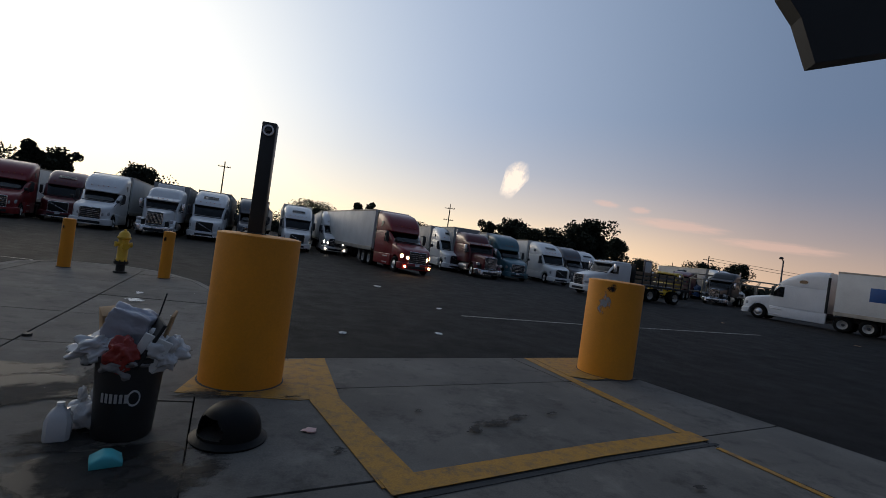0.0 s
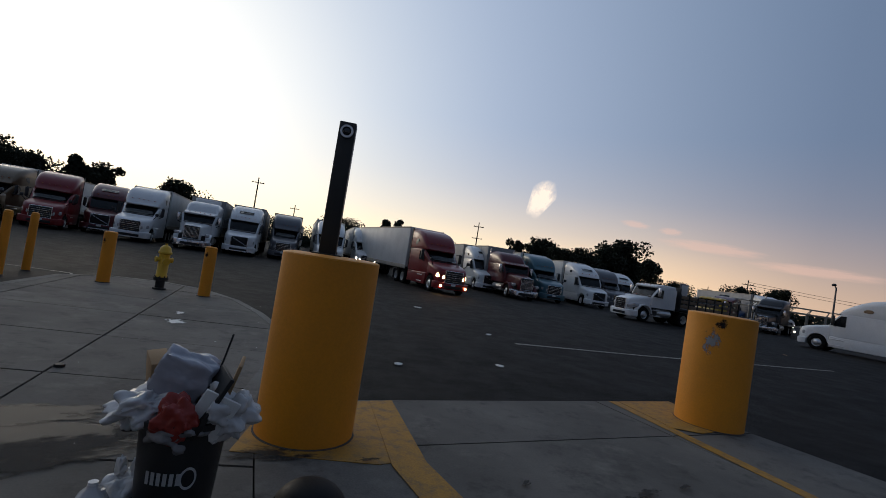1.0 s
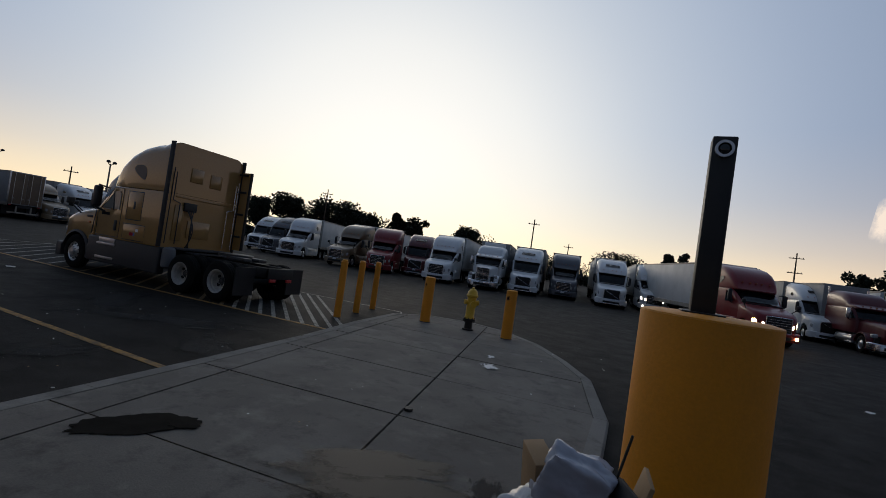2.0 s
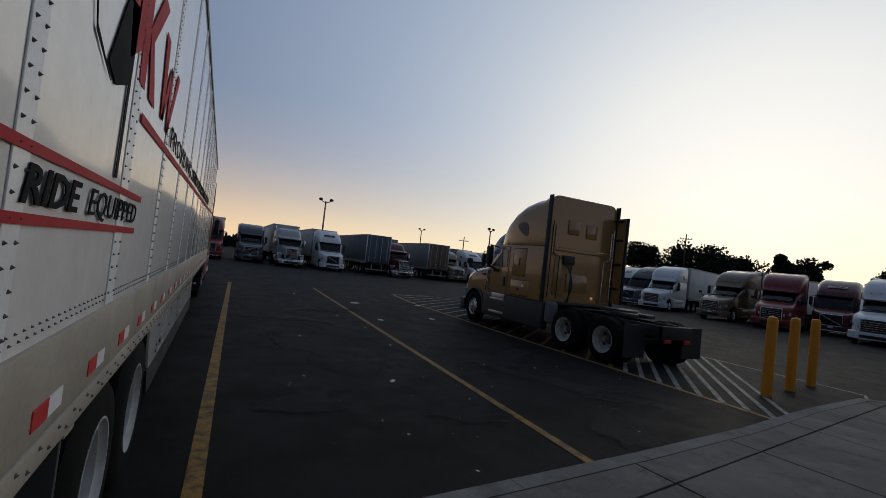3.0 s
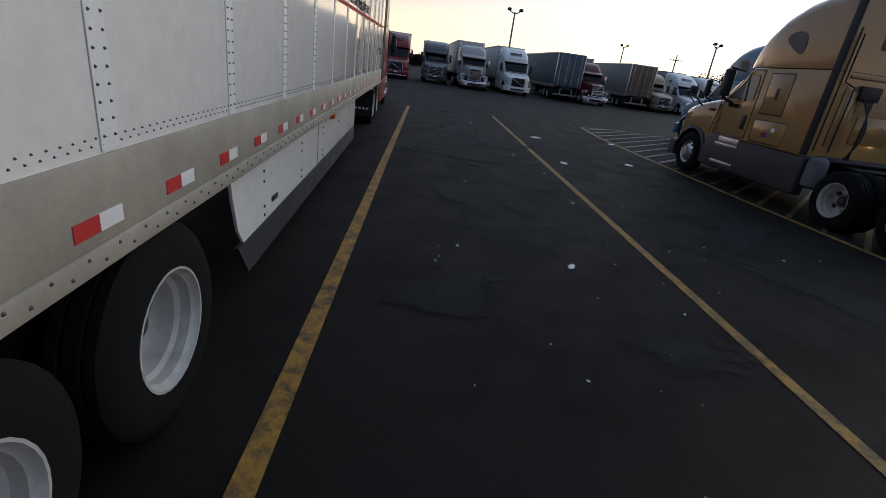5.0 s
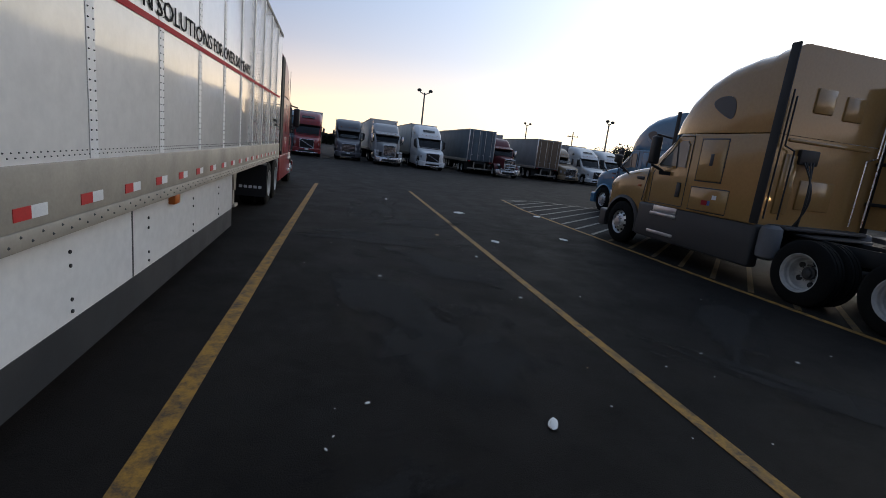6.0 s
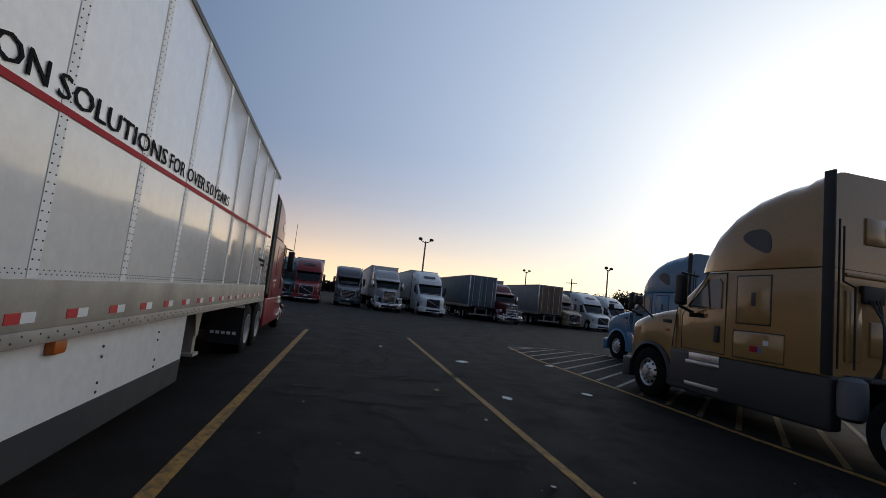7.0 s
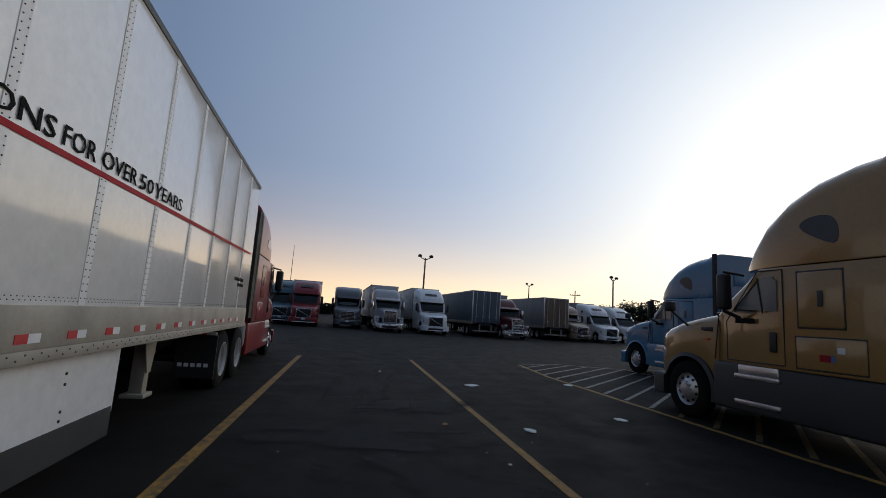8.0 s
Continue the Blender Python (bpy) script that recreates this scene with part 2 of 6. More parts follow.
def letters(name, text, wide, tall, m, material, parent, label="", shear=0.0, bold=0.0):
    """Writing as a thin mesh; m puts its plane."""
    for swell in (bold, bold * 0.6, bold * 0.3, 0.0):
        c = bpy.data.curves.new(name, "FONT")
        c.body, c.size, c.shear, c.offset, c.extrude, c.resolution_u = text, 1.0, shear, swell, 0.002, 2
        tmp = bpy.data.objects.new(name, c)
        scene.collection.objects.link(tmp)
        me = bpy.data.meshes.new_from_object(tmp.evaluated_get(bpy.context.evaluated_depsgraph_get()))
        bpy.data.objects.remove(tmp)
        xs, ys = [v.co.x for v in me.vertices], [v.co.y for v in me.vertices]
        if max(ys) - min(ys) < 1.2:
            break
    me.transform(Matrix.Diagonal((wide / (max(xs) - min(xs)), tall / 0.7, 1, 1)))
    me.materials.clear()
    me.materials.append(material)
    ob = new(name, me)
    ob.parent, ob.matrix_basis = parent, m
    if label:
        ob["label"] = label
    return ob


def clip(poly, a, b, c):
    """The part of a polygon where a x + b y <= c."""
    out = []
    for i, p in enumerate(poly):
        q = poly[(i + 1) % len(poly)]
        dp, dq = a * p[0] + b * p[1] - c, a * q[0] + b * q[1] - c
        if dp <= 0:
            out.append(p)
        if dp * dq < 0:
            u = dp / (dp - dq)
            out.append((p[0] + (q[0] - p[0]) * u, p[1] + (q[1] - p[1]) * u))
    return out


# ---- ground ----
bm = bmesh.new()
N = 24
grid = [[bm.verts.new((x * 1600 / N - 800, y * 1600 / N - 800, 0)) for x in range(N + 1)] for y in range(N + 1)]
for j in range(N):
    for i in range(N):
        bm.faces.new((grid[j][i], grid[j][i + 1], grid[j + 1][i + 1], grid[j + 1][i]))
tagged(part("ground", bm, ASPHALT), "dark patched asphalt of a truck yard with oil stains", "asphalt", kind="structure")

ISLAND = [(1.77, -8), (-1.45, 5.9), (-1.5, 8.0), (-1.95, 10.3), (-2.6, 11.7), (-3.5, 13.2), (-4.7, 14.4), (-5.9, 14.8), (-7.1, 14.5),
          (-7.75, 13.4), (-7.35, 10.9), (-6.8, 8.4), (-6.4, 6.1), (-6.15, 4.5), (-5.95, 3.2), (-5.68, 2.3), (-5.28, 1.55), (-5.2, 0), (-4.2, -8)]
APRON = [(1.777, -8), (12, -8), (8.1, 0), (6.26, 4.14), (5.1, 6.85), (4.72, 8.1), (-0.53, 6.3), (-1.455, 5.97)]


def slabs(owner, outline, lines_a, lines_b, top, inset=0.013):
    """Concrete bays between two families of joints (nx, ny, offsets)."""
    (ax, ay, offs_a), (bx, by, offs_b) = lines_a, lines_b
    for a0, a1 in zip(offs_a, offs_a[1:]):
        for b0, b1 in zip(offs_b, offs_b[1:]):
            p = clip(clip(clip(clip(outline, ax, ay, a1 - inset), -ax, -ay, -a0 - inset), bx, by, b1 - inset), -bx, -by, -b0 - inset)
            if len(p) < 3:
                continue
            area = abs(sum(p[i][0] * p[(i + 1) % len(p)][1] - p[(i + 1) % len(p)][0] * p[i][1] for i in range(len(p)))) / 2
            if area < 0.05:
                continue
            b = bmesh.new()
            prism(b, p, 0.02, top + random.uniform(-0.003, 0.003))
            part("slab", b, CONCRETE, owner, smooth=0)


def inset_poly(poly, d):
    k, out = len(poly), []
    cx, cy = sum(p[0] for p in poly) / k, sum(p[1] for p in poly) / k
    for i, p in enumerate(poly):
        a, b = Vector(poly[i - 1]), Vector(poly[(i + 1) % k])
        t = (b - a).normalized()
        nrm = Vector((-t.y, t.x))
        if nrm.dot(Vector((cx - p[0], cy - p[1]))) < 0:
            nrm = -nrm
        out.append((p[0] + nrm.x * d, p[1] + nrm.y * d))
    return out


bm = prism(bmesh.new(), inset_poly(ISLAND, 0.02), 0.0, 0.11)
walkway = tagged(part("pavement", bm, JOINT, smooth=0), "grey concrete walkway island in jointed stained slabs", "pavement", kind="structure")
bm = prism(bmesh.new(), inset_poly(APRON, 0.02), 0.0, 0.11)
apron = tagged(part("pavement", bm, JOINT, smooth=0), "grey concrete lane apron with yellow painted edges", "pavement", kind="structure")
c8, s8, c12, s12 = math.cos(radians(5)), math.sin(radians(5)), math.cos(radians(11.7)), math.sin(radians(11.7))
inner = inset_poly(ISLAND, 0.2)
inner[0], inner[1], inner[-1] = (1.77, -8), (-1.412, 5.72), (-4.0, -8)
slabs(walkway, inner, (c12, s12, [-9, -4.45, -2.2, 1.0]), (-s8, c8, [-10 + 1.82 * i + 0.03 for i in range(15)]), 0.15)
c18, s18 = math.cos(radians(18)), math.sin(radians(18))
slabs(apron, APRON, (c18, s18, [-4, 1.48, 5.3, 13]), (-s18, c18, [-12, -3, 0.4, 2.88, 4.9, 9]), 0.15)

# kerb stones round the walkway's outer edge
outer = ISLAND[1:]
inner_edge = inset_poly(ISLAND, 0.19)[1:]
kerb = tagged(new("kerb"), "worn concrete kerb round the walkway", "kerb", kind="structure")
for i in range(len(outer) - 1):
    a0, a1, b0, b1 = (Vector(v) for v in (outer[i], outer[i + 1], inner_edge[i], inner_edge[i + 1]))
    steps = max(1, round((a1 - a0).length / 2.6))
    for k in range(steps):
        u0, u1 = k / steps + 0.002, (k + 1) / steps - 0.002
        p, q, r, s = a0.lerp(a1, u0), a0.lerp(a1, u1), b0.lerp(b1, u1), b0.lerp(b1, u0)
        b = bmesh.new()
        lo = [b.verts.new((v.x, v.y, 0)) for v in (p, q, r, s)]
        p2, q2 = p.lerp(s, 0.12), q.lerp(r, 0.12)
        mid = [b.verts.new((v.x, v.y, 0.125)) for v in (p, q)]
        hi = [b.verts.new((v.x, v.y, 0.152)) for v in (p2, q2, r, s)]
        b.faces.new(hi)
        b.faces.new(lo[::-1])
        b.faces.new((lo[0], lo[1], mid[1], mid[0]))
        b.faces.new((mid[0], mid[1], hi[1], hi[0]))
        b.faces.new((lo[2], lo[3], hi[3], hi[2]))
        b.faces.new((lo[1], lo[2], hi[2], hi[1], mid[1]))
        b.faces.new((lo[3], lo[0], mid[0], hi[0], hi[3]))
        part("kerb_stone", b, CONCRETE_KERB, kerb, smooth=0)


# ---- painted markings ----
def strip(points, width, z, material, name, label):
    """A painted stripe along a polyline."""
    b = bmesh.new()
    pts = [Vector(p) for p in points]
    rows = []
    for i, p in enumerate(pts):
        t = (pts[min(i + 1, len(pts) - 1)] - pts[max(i - 1, 0)]).normalized()
        nrm = Vector((-t.y, t.x)) * width / 2
        rows.append([(p.x + nrm.x, p.y + nrm.y), (p.x - nrm.x, p.y - nrm.y)])
    for r0, r1 in zip(rows, rows[1:]):
        prism(b, [r0[0], r0[1], r1[1], r1[0]], z - 0.004, z)
    return tagged(part(name, b, material, smooth=0), label, "road marking", kind="structure")


def patch(poly, z, material, name, label):
    return tagged(part(name, prism(bmesh.new(), poly, z - 0.004, z), material, smooth=0), label, "road marking", kind="structure")


strip([(-5.95, 2.27), (-13, 2.44), (-25.3, 2.76)], 0.13, 0.006, LINE_YELLOW, "parking_line", "worn yellow parking line beside the white trailer")
strip([(-6.45, 5.74), (-13, 5.95), (-25.6, 6.36)], 0.11, 0.006, LINE_YELLOW, "parking_line", "worn yellow parking line across the empty bay")
strip([(-7.3, 10.05), (-14.5, 9.84), (-22.4, 9.9), (-25.6, 10.3)], 0.12, 0.006, LINE_YELLOW, "parking_line", "worn yellow bay line under the gold tractor")
strip([(-25.6, 10.3), (-26.5, 12.3), (-25.6, 14.6)], 0.1, 0.006, LINE_WHITE, "hatch_border", "faded white border of the hatched area")
strip([(-25.6, 14.6), (-8.3, 15.0), (-7.8, 14.0)], 0.1, 0.006, LINE_WHITE, "hatch_border", "faded white border of the hatched area")
for i in range(27):
    x = -24.6 + i * 0.83 if i < 17 else -10.6 + (i - 17) * 0.42
    reach = min(4.7, x + 26.2)
    strip([(x, 10.02), (x - reach, 10.02 + reach * 1.02)], 0.09, 0.006, FAINT_YELLOW if -17.5 < x < -10.5 else LINE_WHITE, "hatch_stripe", "faded slanting stripe of the hatched area")
strip([(3.7, 13.18), (8.33, 14.33), (18.6, 17.4)], 0.14, 0.006, LINE_WHITE, "lane_line", "faded white lane line on asphalt")
YZ = 0.158
patch([(-1.36, 4.72), (-0.2, 4.72), (0.02, 4.84), (-0.1, 6.36), (-0.52, 6.24), (-1.3, 5.95)], YZ, APRON_YELLOW, "painted_pad", "worn yellow paint round a bollard foot")
patch([(-0.28, 6.32), (-0.02, 6.42), (0.2, 4.84), (0.8, 3.2), (0.5, 3.06), (-0.1, 4.72)], YZ + 0.005, APRON_YELLOW, "edge_band", "worn yellow band on the concrete apron")
strip([(0.52, 3.08), (2.6, 3.86), (4.22, 4.4)], 0.24, YZ + 0.009, APRON_YELLOW, "edge_band", "worn yellow band across the concrete apron")
strip([(3.46, 7.64), (3.8, 5.9), (4.08, 4.5)], 0.17, YZ, APRON_YELLOW, "edge_band", "worn yellow band on the concrete apron")
patch([(3.56, 7.66), (4.68, 8.05), (5.02, 6.92), (4.1, 6.5), (3.74, 6.6)], YZ + 0.004, APRON_YELLOW, "painted_pad", "worn yellow paint round a bollard foot")
strip([(4.2, 4.1), (4.7, 2.3), (5.3, 0)], 0.08, YZ, APRON_YELLOW, "edge_band", "thin yellow line on the concrete apron")
strip([(0.6, 2.93), (2.66, 3.7), (4.3, 4.22)], 0.05, YZ - 0.003, JOINT, "drain_slot", "dark drain slot along the yellow band")


def stain_material(name, color, rough, strength, edge_at=0.42):
    """Soaked-in dirt that thins out towards an uneven edge."""
    m, n, l, b = nodes_of(name)
    b.inputs["Base Color"].default_value, b.inputs["Roughness"].default_value, b.inputs["Specular IOR Level"].default_value = (*color, 1), rough, 0.3
    tc, grad, k = n.new("ShaderNodeTexCoord"), n.new("ShaderNodeTexGradient"), n.new("ShaderNodeMath")
    grad.gradient_type, k.operation, k.inputs[2].default_value = "SPHERICAL", "MULTIPLY_ADD", -1.45
    l.new(tc.outputs["Object"], grad.inputs["Vector"])
    swirl = n.new("ShaderNodeMath")
    swirl.operation, swirl.inputs[1].default_value = "MULTIPLY", 2.9
    info = n.new("ShaderNodeObjectInfo")
    shift = n.new("ShaderNodeVectorMath")
    shift.operation = "ADD"
    nz = n.new("ShaderNodeTexNoise")
    nz.inputs["Scale"].default_value, nz.inputs["Detail"].default_value, nz.inputs["Roughness"].default_value = 1.7, 9, 0.68
    far = n.new("ShaderNodeMath")
    far.operation, far.inputs[1].default_value = "MULTIPLY", 80.0
    l.new(info.outputs["Random"], far.inputs[0])
    l.new(tc.outputs["Object"], shift.inputs[0])
    l.new(far.outputs[0], shift.inputs[1])
    l.new(shift.outputs[0], nz.inputs["Vector"])
    l.new(nz.outputs["Fac"], swirl.inputs[0])
    add = n.new("ShaderNodeMath")
    add.operation = "ADD"
    l.new(swirl.outputs[0], add.inputs[0])
    add.inputs[1].default_value = -1.45
    k.operation = "ADD"
    l.new(grad.outputs["Fac"], k.inputs[0])
    l.new(add.outputs[0], k.inputs[1])
    tr, mx = n.new("ShaderNodeBsdfTransparent"), n.new("ShaderNodeMixShader")
    rim = ramp(n, l, grad.outputs["Fac"], [(0.0, (0, 0, 0)), (0.25, (1, 1, 1))])
    edge = n.new("ShaderNodeMath")
    edge.operation = "MULTIPLY"
    l.new(k.outputs[0], edge.inputs[0])
    l.new(rim, edge.inputs[1])
    l.new(ramp(n, l, edge.outputs[0], [(edge_at, (0, 0, 0)), (edge_at + 0.3, (strength,) * 3)]), mx.inputs[0])
    l.new(tr.outputs[0], mx.inputs[1])
    l.new(b.outputs[0], mx.inputs[2])
    l.new(mx.outputs[0], n["Material Output"].inputs["Surface"])
    return m


OIL = stain_material("oil_stain", (0.005, 0.0045, 0.004), 0.6, 0.98, 0.12)
OLD_OIL = stain_material("old_oil_stain", (0.006, 0.006, 0.006), 0.85, 0.75)
DIRT_SPOT = stain_material("dirt_spot", (0.03, 0.027, 0.024), 0.9, 0.85)
DIRT = simple("dirt", (0.06, 0.05, 0.04), 0.9, 0, 0.9, 9)
SPILL = stain_material("pale_spill", (0.62, 0.62, 0.6), 0.5, 0.95)
STAINS = 0


def blot(x, y, z, rx, ry, turn, material, name, label, seed):
    """A stain lying on the ground; each one a little above the last."""
    global STAINS
    STAINS += 1
    b = bmesh.new()
    bmesh.ops.create_grid(b, x_segments=4, y_segments=4, size=1)
    for v in b.verts:
        v.co.z = 0
    ob = tagged(part(name, b, material, smooth=0), label, "stain", kind="structure")
    ob.matrix_basis = Matrix.Translation((x, y, z + 0.0004 * STAINS)) @ Matrix.Rotation(turn, 4, "Z") @ Matrix.Diagonal((rx * 1.6, ry * 1.6, 1, 1))
    return ob


TOP = 0.157
POOL = simple("oil_pool", (0.003, 0.0027, 0.0024), 0.8, 0, 0.0, 6, 0.05, spec=0.06)


def pool(x, y, z, rx, ry, turn, seed):
    """Spilt oil lying on concrete, with a lobed rim."""
    rnd, rim = random.Random(seed), []
    for i in range(64):
        a = 2 * math.pi * i / 64
        q = Vector((math.cos(a), math.sin(a), seed))
        k = 1 + 0.34 * noise.noise(q * 1.6) + 0.16 * noise.noise(q * 4.5) + 0.05 * rnd.uniform(-1, 1)
        rim.append((rx * k * math.cos(a), ry * k * math.sin(a)))
    ob = tagged(part("oil_stain", prism(bmesh.new(), rim, 0, 0.0015), POOL, smooth=0), "black wet oil stain on the concrete walkway", "stain", kind="structure")
    ob.matrix_basis = pose(x, y, z, 0, 0, turn)


pool(-4.95, 4.21, TOP + 0.002, 0.46, 0.2, 62, 3)
pool(-4.67, 4.51, TOP + 0.0045, 0.13, 0.1, 40, 8)
for i, (x, y, rx, ry, tn) in enumerate([(-2.78, 4.61, 0.75, 0.32, 0.25), (-3.08, 4.96, 0.5, 0.22, 0.5), (-1.2, 3.15, 0.5, 0.35, 0.3)]):
    blot(x, y, TOP, rx, ry, tn, OIL, "grime_stain", "dark oily grime soaked into the concrete slabs", 60 + i)
for i, (x, y, rx, ry, tn) in enumerate([(-2.5, 4.42, 0.5, 0.3, 0.6), (-2.95, 4.1, 0.35, 0.2, 0.2), (-1.3, 3.1, 0.4, 0.3, 0.2), (-1.0, 2.9, 0.3, 0.25, 1.0), (-1.75, 3.6, 0.35, 0.2, 0.5), (-2.2, 5.1, 0.35, 0.12, 1.8), (-1.05, 4.75, 0.35, 0.12, 0.2)]):
    blot(x, y, TOP, rx, ry, tn, DIRT_SPOT, "grime_stain", "dark grime smeared over the concrete slabs", 30 + i)
for i, (x, y, rx, ry, tn) in enumerate([(1.75, 4.4, 0.22, 0.1, 0.4), (2.1, 4.6, 0.16, 0.07, 0.4), (1.0, 4.6, 0.07, 0.03, 0.9), (2.6, 4.8, 0.1, 0.03, 0.6), (1.5, 4.2, 0.12, 0.06, 0.9), (0.2, 3.6, 0.07, 0.05, 0), (3.2, 3.2, 0.07, 0.04, 0.3), (-0.3, 4.75, 0.12, 0.04, 0.4)]):
    blot(x, y, TOP + 0.012, rx, ry, tn, DIRT_SPOT, "tyre_scuff", "dark scuff on the concrete apron", 40 + i)
blot(-3.56, 9.45, TOP, 0.16, 0.24, 0.3, SPILL, "pale_spill", "pale dried spill on the concrete", 4)
blot(-3.8, 10.3, TOP, 0.1, 0.18, 0.3, SPILL, "pale_spill", "pale dried spill on the concrete", 6)
for i, (x, y, rx, ry) in enumerate([(-10.6, 4.5, 1.3, 0.8), (-12.2, 3.9, 1.0, 0.5), (-9.3, 7.6, 1.7, 0.5), (-13.6, 4.9, 1.2, 0.7), (-8.0, 5.2, 0.6, 0.4), (-15.5, 4.2, 1.4, 0.6), (-17.5, 5.2, 1.2, 0.6), (-8.6, 3.3, 0.7, 0.4), (-11.5, 8.2, 1.5, 0.5), (-7.3, 6.9, 0.9, 0.5), (-20, 4.3, 2.2, 0.7)]):
    blot(x, y, 0.0005, rx, ry, 0.3 * i, OLD_OIL, "oil_stain", "dark oil stain soaked into asphalt", 20 + i)


# ---- wheels ----
def wheel_meshes():
    """Tyre and rim meshes turned round the y axis, outer side towards +y."""
    R, W = 0.51, 0.27
    tyre = part("tyre", lathe(bmesh.new(), [(0.3, -W / 2 + 0.02), (0.33, -W / 2), (R - 0.06, -W / 2), (R - 0.015, -W / 2 + 0.03), (R, -0.09), (R, -0.05), (R - 0.012, -0.045), (R - 0.012, -0.035), (R, -0.03),
                                            (R, 0.03), (R - 0.012, 0.035), (R - 0.012, 0.045), (R, 0.05), (R, 0.09), (R - 0.015, W / 2 - 0.03), (R - 0.06, W / 2), (0.318, W / 2 + 0.004), (0.298, W / 2), (0.29, W / 2 - 0.03)], 36, "y"), RUBBER)
    rear = part("rim", lathe(bmesh.new(), [(0.295, 0.125), (0.302, 0.14), (0.29, 0.14), (0.282, 0.115), (0.264, 0.1), (0.258, 0.05), (0.236, 0.03), (0.23, -0.05), (0.215, -0.085), (0.19, -0.1), (0.13, -0.1), (0.12, -0.11), (0.0, -0.11)], 30, "y"), RIM_WHITE)
    front = part("rim", lathe(bmesh.new(), [(0.31, 0.13), (0.325, 0.137), (0.29, 0.11), (0.27, 0.06), (0.22, 0.09), (0.15, 0.13), (0.11, 0.14), (0.1, 0.19), (0.0, 0.2)], 30, "y"), ALU)
    b = bmesh.new()
    for i in range(10):
        t = 2 * math.pi * i / 10
        cyl(b, (0.125 * math.cos(t), -0.105, 0.125 * math.sin(t)), (0.125 * math.cos(t), -0.065, 0.125 * math.sin(t)), 0.014, seg=6)
    nuts_r = part("wheel_nuts", b, CHROME)
    hub_r = part("hub", lathe(bmesh.new(), [(0.1, -0.11), (0.1, -0.06), (0.07, -0.05), (0.07, -0.02), (0.05, -0.005), (0.0, -0.005)], 20, "y"), GREY_SKIRT)
    b = bmesh.new()
    for i in range(10):
        t = 2 * math.pi * i / 10
        cyl(b, (0.14 * math.cos(t), 0.125, 0.14 * math.sin(t)), (0.14 * math.cos(t), 0.165, 0.14 * math.sin(t)), 0.014, seg=6)
    nuts_f = part("wheel_nuts", b, CHROME)
    holes = []
    for y, rr, k in ((-0.096, 0.178, 5), (0.098, 0.215, 10)):
        b = bmesh.new()
        for i in range(k):
            t = 2 * math.pi * (i + 0.5) / k
            p = Vector((rr * math.cos(t), y, rr * math.sin(t)))
            n = Vector((0.25 * math.cos(t), 1, 0.25 * math.sin(t))) if y > 0 else Vector((-0.25 * math.cos(t), 1, -0.25 * math.sin(t)))
            cyl(b, p - n * 0.012, p + n * 0.01, 0.046 if k == 5 else 0.026, seg=12)
        holes.append(part("hand_holes", b, CHASSIS))
    for o in (tyre, rear, front, nuts_r, nuts_f, hub_r, *holes):
        scene.collection.objects.unlink(o)
    return tyre, rear, front, nuts_r, nuts_f, holes, hub_r


TYRE, RIM_R, RIM_F, NUTS_R, NUTS_F, HOLES, HUB = wheel_meshes()


def wheel(parent, x, y, out, dual=False, front=False, fine=False):
    """One wheel position: out is +1 or -1 for the side its face looks to."""
    m = pose(x, y, 0.5, 0, 0, 0 if out > 0 else 180)
    w = new("wheel", TYRE.data)
    w.parent, w.matrix_basis = parent, m
    one = Matrix()
    r = shared("rim", RIM_F if front else RIM_R, w, one)
    if not front:
        shared("hub", HUB, w, one)
    if fine:
        tagged(shared("wheel_nuts", NUTS_F if front else NUTS_R, w, one), kind="stuff")
        tagged(shared("hand_holes", HOLES[1 if front else 0], w, one), kind="stuff")
    if dual:
        shared("inner_tyre", TYRE, w, pose(0, -0.33, 0))
    return w


# ---- tractors ----
SILVER_TANK = simple("painted_tank", (0.14, 0.145, 0.155), 0.5, 0, 0.2)

def rounded(x, hw, z0, z1, r, r2=None, n=5):
    """A section across x: a rectangle with rounded top corners (r) and foot corners (r2)."""
    r2 = 0.05 if r2 is None else r2
    r, r2 = min(r, (z1 - z0) / 2, hw * 0.9), min(r2, (z1 - z0) / 2, hw * 0.9)
    pts = []
    for cx, cz, rr, a0 in ((hw - r2, z0 + r2, r2, -90), (hw - r, z1 - r, r, 0), (-hw + r, z1 - r, r, 90), (-hw + r2, z0 + r2, r2, 180)):
        for i in range(n + 1):
            t = radians(a0 + 90 * i / n)
            pts.append((x, cx + rr * math.cos(t), cz + rr * math.sin(t)))
    return pts


def interp(table, d):
    for (d0, *v0), (d1, *v1) in zip(table, table[1:]):
        if d0 <= d <= d1:
            u = (d - d0) / (d1 - d0)
            return [a + (b - a) * u for a, b in zip(v0, v1)]
    return list(table[-1][1:]) if d > table[-1][0] else list(table[0][1:])


